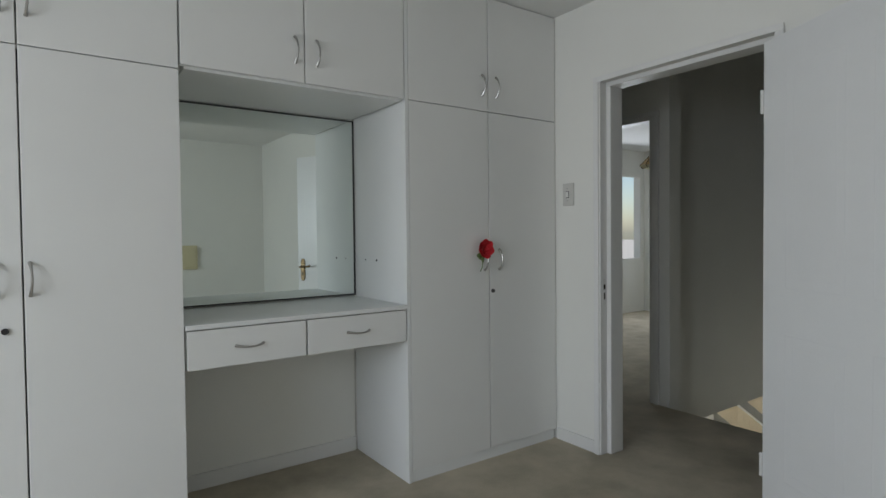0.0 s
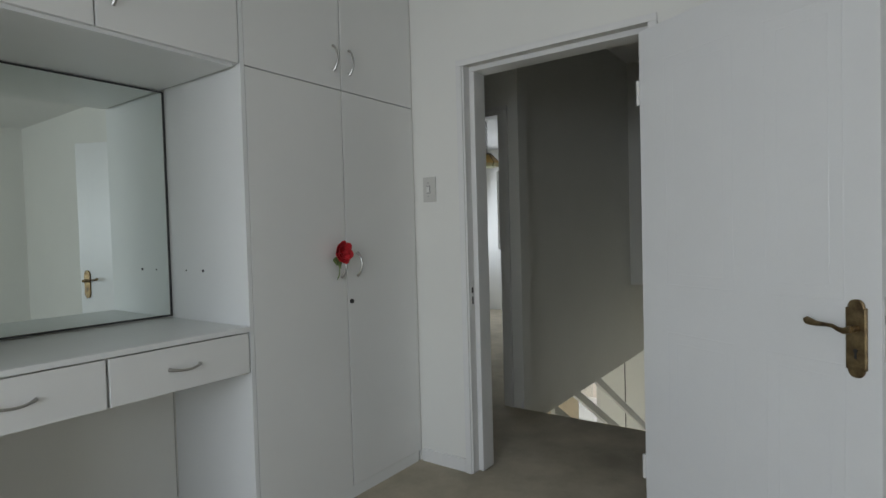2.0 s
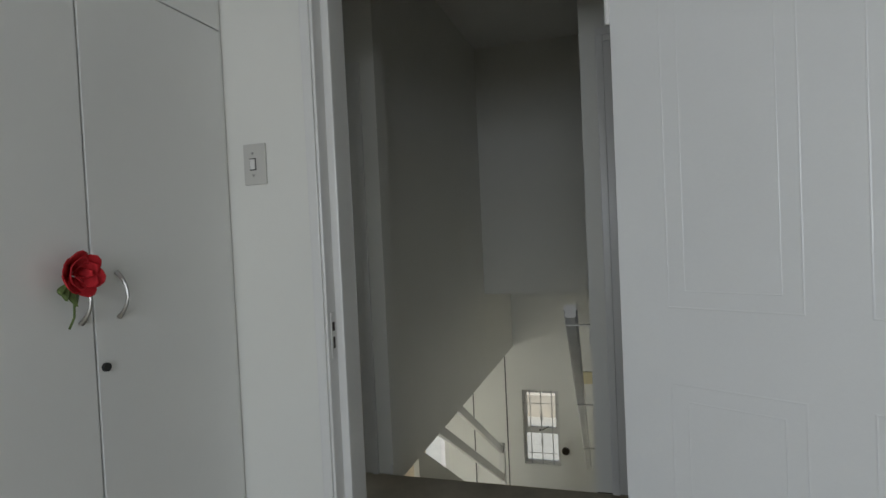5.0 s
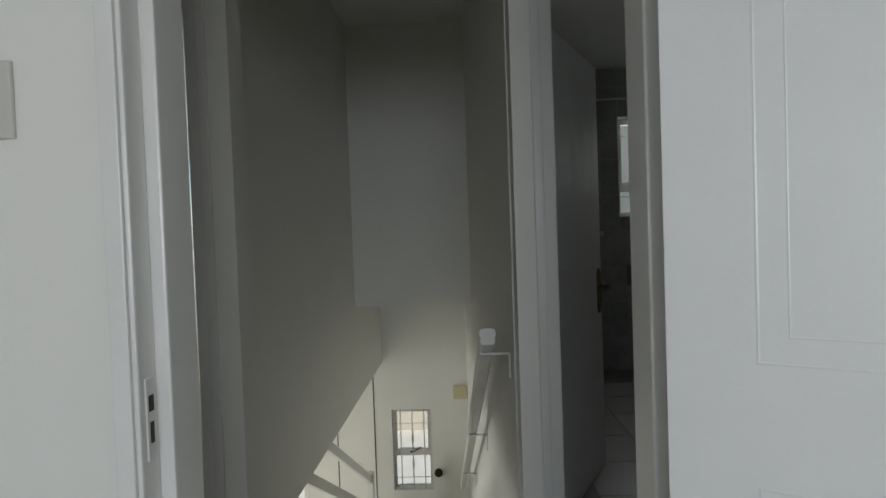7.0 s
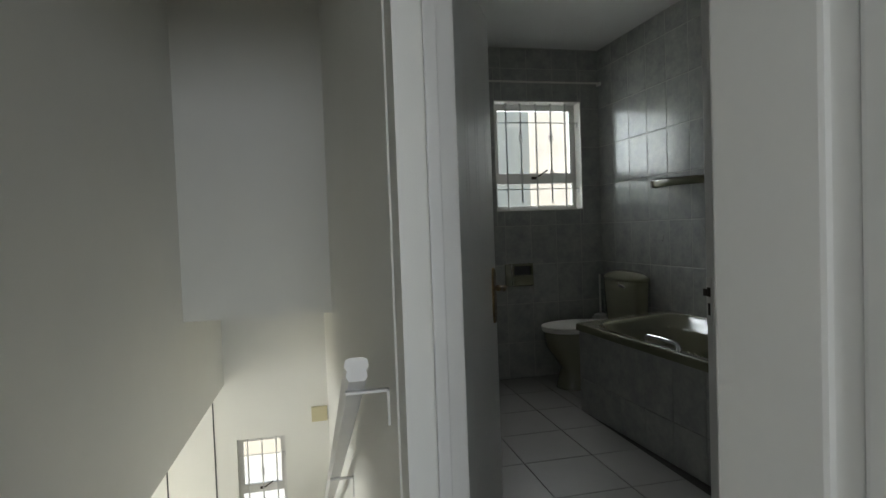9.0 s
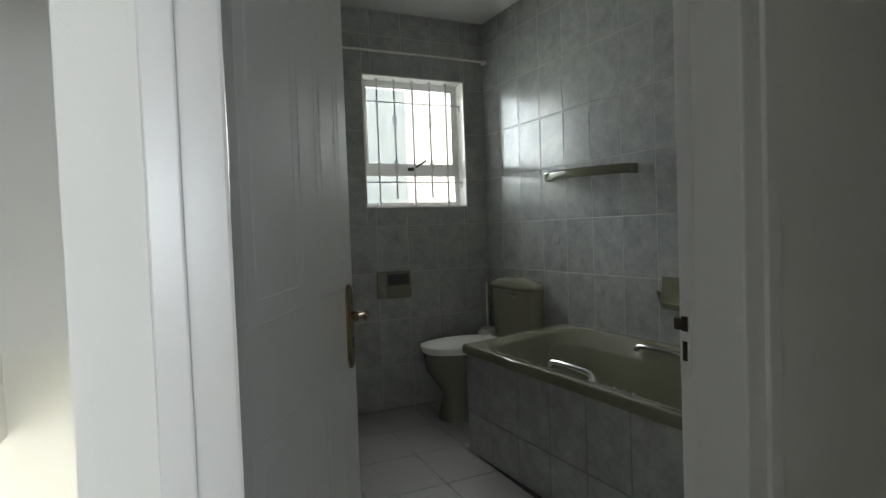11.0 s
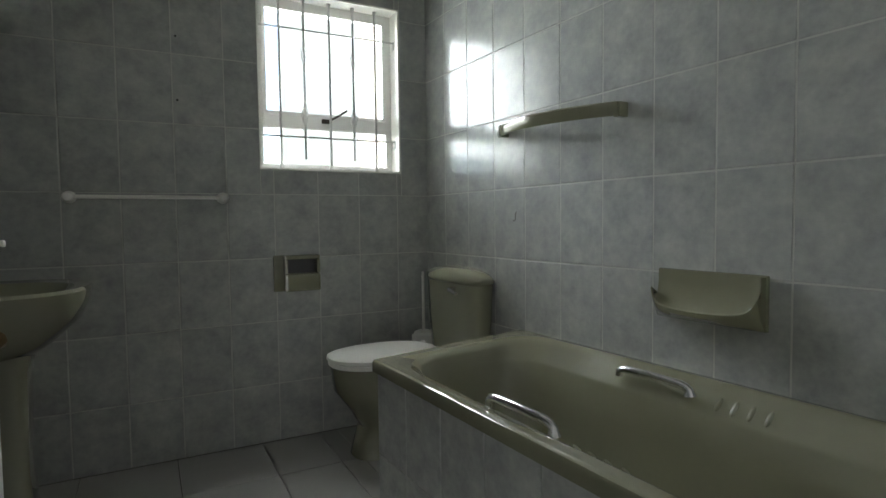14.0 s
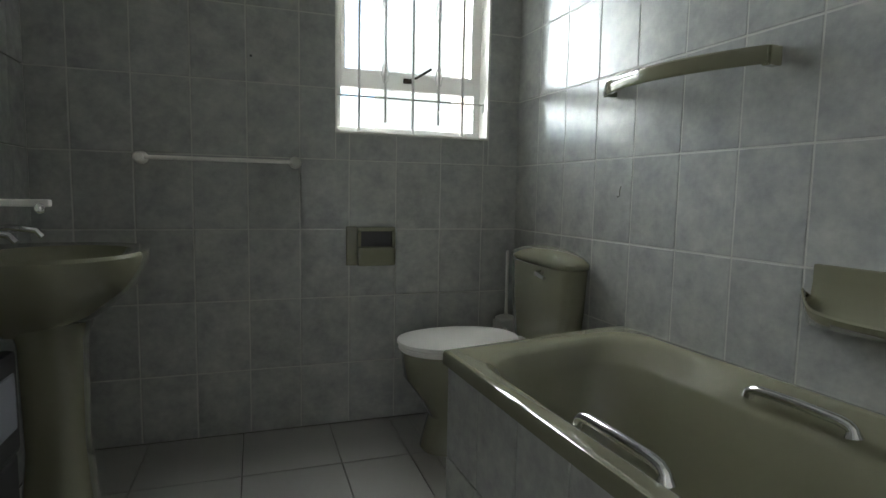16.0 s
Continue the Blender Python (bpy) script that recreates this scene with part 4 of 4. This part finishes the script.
# curved ceramic rail over the bath
cr2 = tagged(empty("bath_towel_bar"), "bowed olive ceramic towel bar on the tiles over the bath", "towel bar")
bm = bmesh.new()
rings = []
for k in range(25):
    u = k / 24
    x = 7.372 + (6.705 - 7.372) * u
    zc = 1.457 - 0.018 * u
    bow = 0.035 + 0.075 * math.sin(math.pi * u) ** 0.8
    rings.append([Vector((x, YW + bow + p, zc + q)) for p, q in ((-0.010, -0.024), (0.008, -0.026), (0.013, -0.018), (0.013, 0.016), (0.008, 0.022), (-0.010, 0.020))])
loft(bm, rings)
part("bar", bm, OLIVE, cr2, smooth=True)
for x, zc in ((7.362, 1.455), (6.712, 1.437)):
    part("end_block", cube(x - 0.014, YW, zc - 0.026, x + 0.014, YW + 0.042, zc + 0.024, 0.004), OLIVE, cr2)

# small wire hook left on the tiles
bm = bmesh.new()
tube(bm, [(7.30, YW + 0.002, 1.105), (7.30, YW + 0.007, 1.09), (7.30, YW + 0.007, 1.07), (7.307, YW + 0.009, 1.064), (7.313, YW + 0.008, 1.07)], 0.0016, 6)
hk = tagged(part("wire_hook", bm, BRONZE), "tiny dark wire hook stuck on the tiles over the bath", "hook")

# soap dish
sd = tagged(empty("soap_dish"), "olive ceramic soap dish fixed to the tiles above the bath", "soap dish")
part("backplate", cube(6.219, YW + 0.0005, 0.758, 6.562, YW + 0.016, 0.912, 0.005), OLIVE, sd)
bm = bmesh.new()
rows = []
for k in range(33):
    u = k / 32
    e = abs(2 * u - 1)
    x = 6.222 + (6.559 - 6.222) * u
    out = 0.092 - 0.035 * e ** 3
    lift = 0.012 * e ** 2 + 0.040 * e ** 12
    back = 0.016 + (0.022 * e ** 10 if u < 0.5 else 0.0)
    prof = [(back, 0.908), (back + 0.001, 0.875), (back + 0.006, 0.835), (0.3 * out + 0.02, 0.802 + lift * 0.5), (out * 0.62, 0.789 + lift * 0.7),
            (out - 0.014, 0.796 + lift), (out - 0.005, 0.803 + lift), (out, 0.798 + lift), (out - 0.003, 0.785 + lift), (out * 0.7, 0.768 + lift * 0.5),
            (out * 0.4, 0.761), (0.012, 0.759), (0.010, 0.83), (0.010, 0.908)]
    rows.append([Vector((x, YW + p, q)) for p, q in prof])
loft(bm, rows)
part("tray", bm, OLIVE, sd, smooth=True)

sd.matrix_world = cr2.matrix_world = hk.matrix_world = SKEW

# basin
ba = tagged(empty("pedestal_basin", (0, 0.018, 0)), "olive ceramic pedestal washbasin against the tiled wall", "washbasin")
bxc = 7.470
bm = bmesh.new()
by = 1.26
rings = [ellipse(bxc, by + 0.03, 0.64, 0.09, 0.10, 2.4, 48), ellipse(bxc, by + 0.01, 0.70, 0.16, 0.17, 2.4, 48), ellipse(bxc, by, 0.77, 0.235, 0.235, 2.4, 48),
         ellipse(bxc, by, 0.83, 0.275, 0.265, 2.4, 48), ellipse(bxc, by, 0.868, 0.285, 0.269, 2.4, 48), ellipse(bxc, by, 0.878, 0.278, 0.263, 2.4, 48),
         ellipse(bxc, by - 0.03, 0.872, 0.235, 0.19, 2.2, 48), ellipse(bxc, by - 0.03, 0.83, 0.20, 0.16, 2.2, 48), ellipse(bxc, by - 0.03, 0.76, 0.10, 0.08, 2, 48)]
loft(bm, rings)
part("bowl", bm, OLIVE, ba, smooth=True)
bm = bmesh.new()
loft(bm, [ellipse(bxc, by - 0.012, z, a, b * 0.85, 3, 32) for z, a, b in ((0, 0.13, 0.12), (0.03, 0.125, 0.115), (0.3, 0.095, 0.09), (0.62, 0.10, 0.10), (0.68, 0.125, 0.12))])
part("pedestal", bm, OLIVE, ba, smooth=True)
for dx in (-0.10, 0.10):
    bm = bmesh.new()
    x = bxc + dx
    tube(bm, [(x, 1.46, 0.872), (x, 1.46, 0.94)], 0.014, 12)
    tube(bm, [(x, 1.46, 0.925), (x, 1.38, 0.94), (x, 1.31, 0.93), (x, 1.295, 0.91)], 0.010, 10)
    tube(bm, [(x, 1.46, 0.94), (x, 1.46, 0.965)], lambda u: 0.022 - 0.004 * u, 12)
    part("tap", bm, CHROME, ba, "chrome pillar tap", smooth=True)
gs = tagged(empty("tumbler_shelf", (0, 0.018, 0)), "small white and chrome glass shelf holder above the basin", "shelf")
bm = bmesh.new()
box(bm, 7.213, YN - 0.012, 1.03, 7.272, YN - 0.019, 1.09, 0.003)
box(bm, 7.228, YN - 0.345, 1.012, 7.257, YN - 0.012, 1.030, 0.004)
part("bracket", bm, PLASTIC, gs)
bm = bmesh.new()
bmesh.ops.create_uvsphere(bm, u_segments=12, v_segments=8, radius=0.013, matrix=Matrix.Translation((7.215, YN - 0.33, 1.008)))
part("end_knob", bm, CHROME, gs, "small chrome end knob", smooth=True)
part("shelf_plate", cube(6.824, YN - 0.13, 1.028, 7.409, YN - 0.012, 1.036, 0.002), PALEGLASS, gs)
bn = tagged(empty("bathroom_scale", (0, 0.018, 0)), "black plastic framed bathroom scale leaning under the basin", "bathroom scale")
part("body", cube(6.921, 1.245, 0.40, 7.194, 1.285, 0.66, 0.015), BLACK, bn)
part("panel", cube(6.960, 1.239, 0.47, 7.155, 1.245, 0.61, 0.003), material("grey_panel", (0.16, 0.17, 0.19), 0.5), bn, "grey inset panel")
part("foot", cube(6.940, 1.247, 0.0, 7.175, 1.36, 0.402, 0.01), BLACK, bn)

# small fixings left in walls
bm = bmesh.new()
for y, z in ((0.705, 1.62), (0.705, 1.90)):
    tube(bm, [(XW + 0.002, y, z), (XW - 0.0035, y, z)], 0.005, 8)
tagged(part("screw_hole", bm, BLACK), "small dark screw holes in the tiled wall", "fixing", kind="structure")
bm = bmesh.new()
tube(bm, [(XB1 + 0.004, 0.525, 1.16), (XB1 + 0.03, 0.525, 1.16)], 0.012, 12)
tagged(part("rubber_stop", bm, BLACK), "black rubber stop beside the bathroom door frame", "door stop")

# ---------------------------------------------------------------- outside
g = structure("ground", [(-300, -300, DOWN - 0.2, 300, 300, DOWN - 0.05)], PAVE, "pale paved yard around the house", "ground")
structure("lawn", [(15.2, -40, DOWN - 0.05, 60, 60, DOWN - 0.02)], LAWN, "green lawn beyond the yard", "ground")
structure("garden_wall", [(14.6, -20, DOWN - 0.05, 14.85, 40, DOWN + 0.42)], PLASTER, "low cream plastered garden wall", "wall")
nb = tagged(empty("neighbour_house"), "cream plastered neighbouring house in sunlight", "house")
part("wall", cube(14.0, -12.0, DOWN - 0.05, 20.0, -2.25, 8.0), PLASTER, nb)
bm = bmesh.new()
loft(bm, [[Vector((x, y, z)) for x, z in ((13.6, 8.0), (20.4, 8.0), (17.0, 10.0))] for y in (-12.3, -2.2)])
part("roof", bm, material("roof_tile_brown", (0.22, 0.12, 0.08), 0.8, vary=0.15), nb)
# Never in view; added to block the sun, cut back beyond the bathroom window.
structure("roof_eave", [(-1.9, -2.5, 3.62, 8.3, 7.2, 3.75), (8.3, YR - 0.03, 3.62, 10.0, 7.2, 3.75)], CEIL, "unseen flat roof slab added to keep direct sun off the house", "roof")

# ---------------------------------------------------------------- tiles, last
TW, TH, GAP = 0.2255, 0.308, 0.0035


def tile_mesh(w, h, t=0.008):
    bm = bmesh.new()
    o = 0.0025
    def ring(i, z):
        return [Vector((i, i, z)), Vector((w - i, i, z)), Vector((w - i, h - i, z)), Vector((i, h - i, z))]
    loft(bm, [ring(0, 0), ring(0, t - 0.002), ring(o, t)])
    return mesh_of(bm, "tile")


MESHES = {}


def tile(parent, w, h, m, mat):
    key = (round(w, 3), round(h, 3), mat.name)
    if key not in MESHES:
        MESHES[key] = tile_mesh(w - GAP, h - GAP)
        MESHES[key].materials.append(mat)
    ob = new("tile", MESHES[key])
    ob.parent = parent
    ob.matrix_basis = m
    return ob


def spans(a, b, anchor, pitch):
    k = math.floor((a - anchor) / pitch)
    out = []
    while anchor + k * pitch < b - 1e-6:
        lo, hi = max(a, anchor + k * pitch), min(b, anchor + (k + 1) * pitch)
        if hi - lo > 0.012:
            out.append((lo, hi))
        k += 1
    return out


def tiled(parent, us, vs, place, mat, hole=None):
    for a, b in us:
        for c, d in vs:
            pieces = [(a, b, c, d)]
            if hole:
                h0, h1, h2, h3 = hole
                if a < h1 and b > h0 and c < h3 and d > h2:
                    pieces = [(a, min(b, h0), c, d), (max(a, h1), b, c, d), (max(a, h0), min(b, h1), c, min(d, h2)),
                              (max(a, h0), min(b, h1), max(c, h3), d)]
            for p in pieces:
                if p[1] - p[0] > 0.012 and p[3] - p[2] > 0.012:
                    tile(parent, p[1] - p[0], p[3] - p[2], place(p[0], p[2]), mat)


rows = spans(0.0, CL + 0.038, 0.90, TH)
root = bpy.data.objects["wall_bathroom_bath"]
tiled(root, spans(XB1 + 0.01, XW + 0.02, 6.813, 0.2160), rows,
      lambda u, v: Matrix(((1, 0, 0, u), (0, 0, 1, YW - 0.0075), (0, 1, 0, v), (0, 0, 0, 1))), TILE)
root = bpy.data.objects["wall_bathroom_window"]
tiled(root, spans(YW + 0.002, YN - 0.007, 0.726, 0.2145), rows,
      lambda u, v: Matrix(((0, 0, -1, XW + 0.0075), (1, 0, 0, u), (0, 1, 0, v), (0, 0, 0, 1))), TILE, (-0.372, 0.358, 1.326, 2.187))
root = bpy.data.objects["wall_bathroom_basin"]
tiled(root, spans(XB1 + 0.01, XW, 6.818, TW), rows,
      lambda u, v: Matrix(((1, 0, 0, u), (0, 0, -1, YN - 0.0045), (0, 1, 0, v), (0, 0, 0, 1))), TILE)
root = bt
tiled(bpy.data.objects["front_support"], spans(BX0, BX1 - 0.016, 6.994, TW), [(0.0, 0.215), (0.215, BZ - 0.046)],
      lambda u, v: Matrix(((1, 0, 0, u), (0, 0, 1, 0.1085), (0, 1, 0, v), (0, 0, 0, 1))), TILE)
root = bpy.data.objects["floor_bathroom"]
tiled(root, spans(XB0 + 0.02, XW, 7.691, 0.379), spans(0.11, YN - 0.004, 0.385, 0.373),
      lambda u, v: Matrix(((1, 0, 0, u), (0, 1, 0, v), (0, 0, 1, -0.0085), (0, 0, 0, 1))), FTILE)
tiled(root, spans(7.237, XW, 7.691, 0.379), spans(YW, 0.11, 0.385, 0.373),
      lambda u, v: Matrix(((1, 0, 0, u), (0, 1, 0, v), (0, 0, 1, -0.0085), (0, 0, 0, 1))), FTILE)
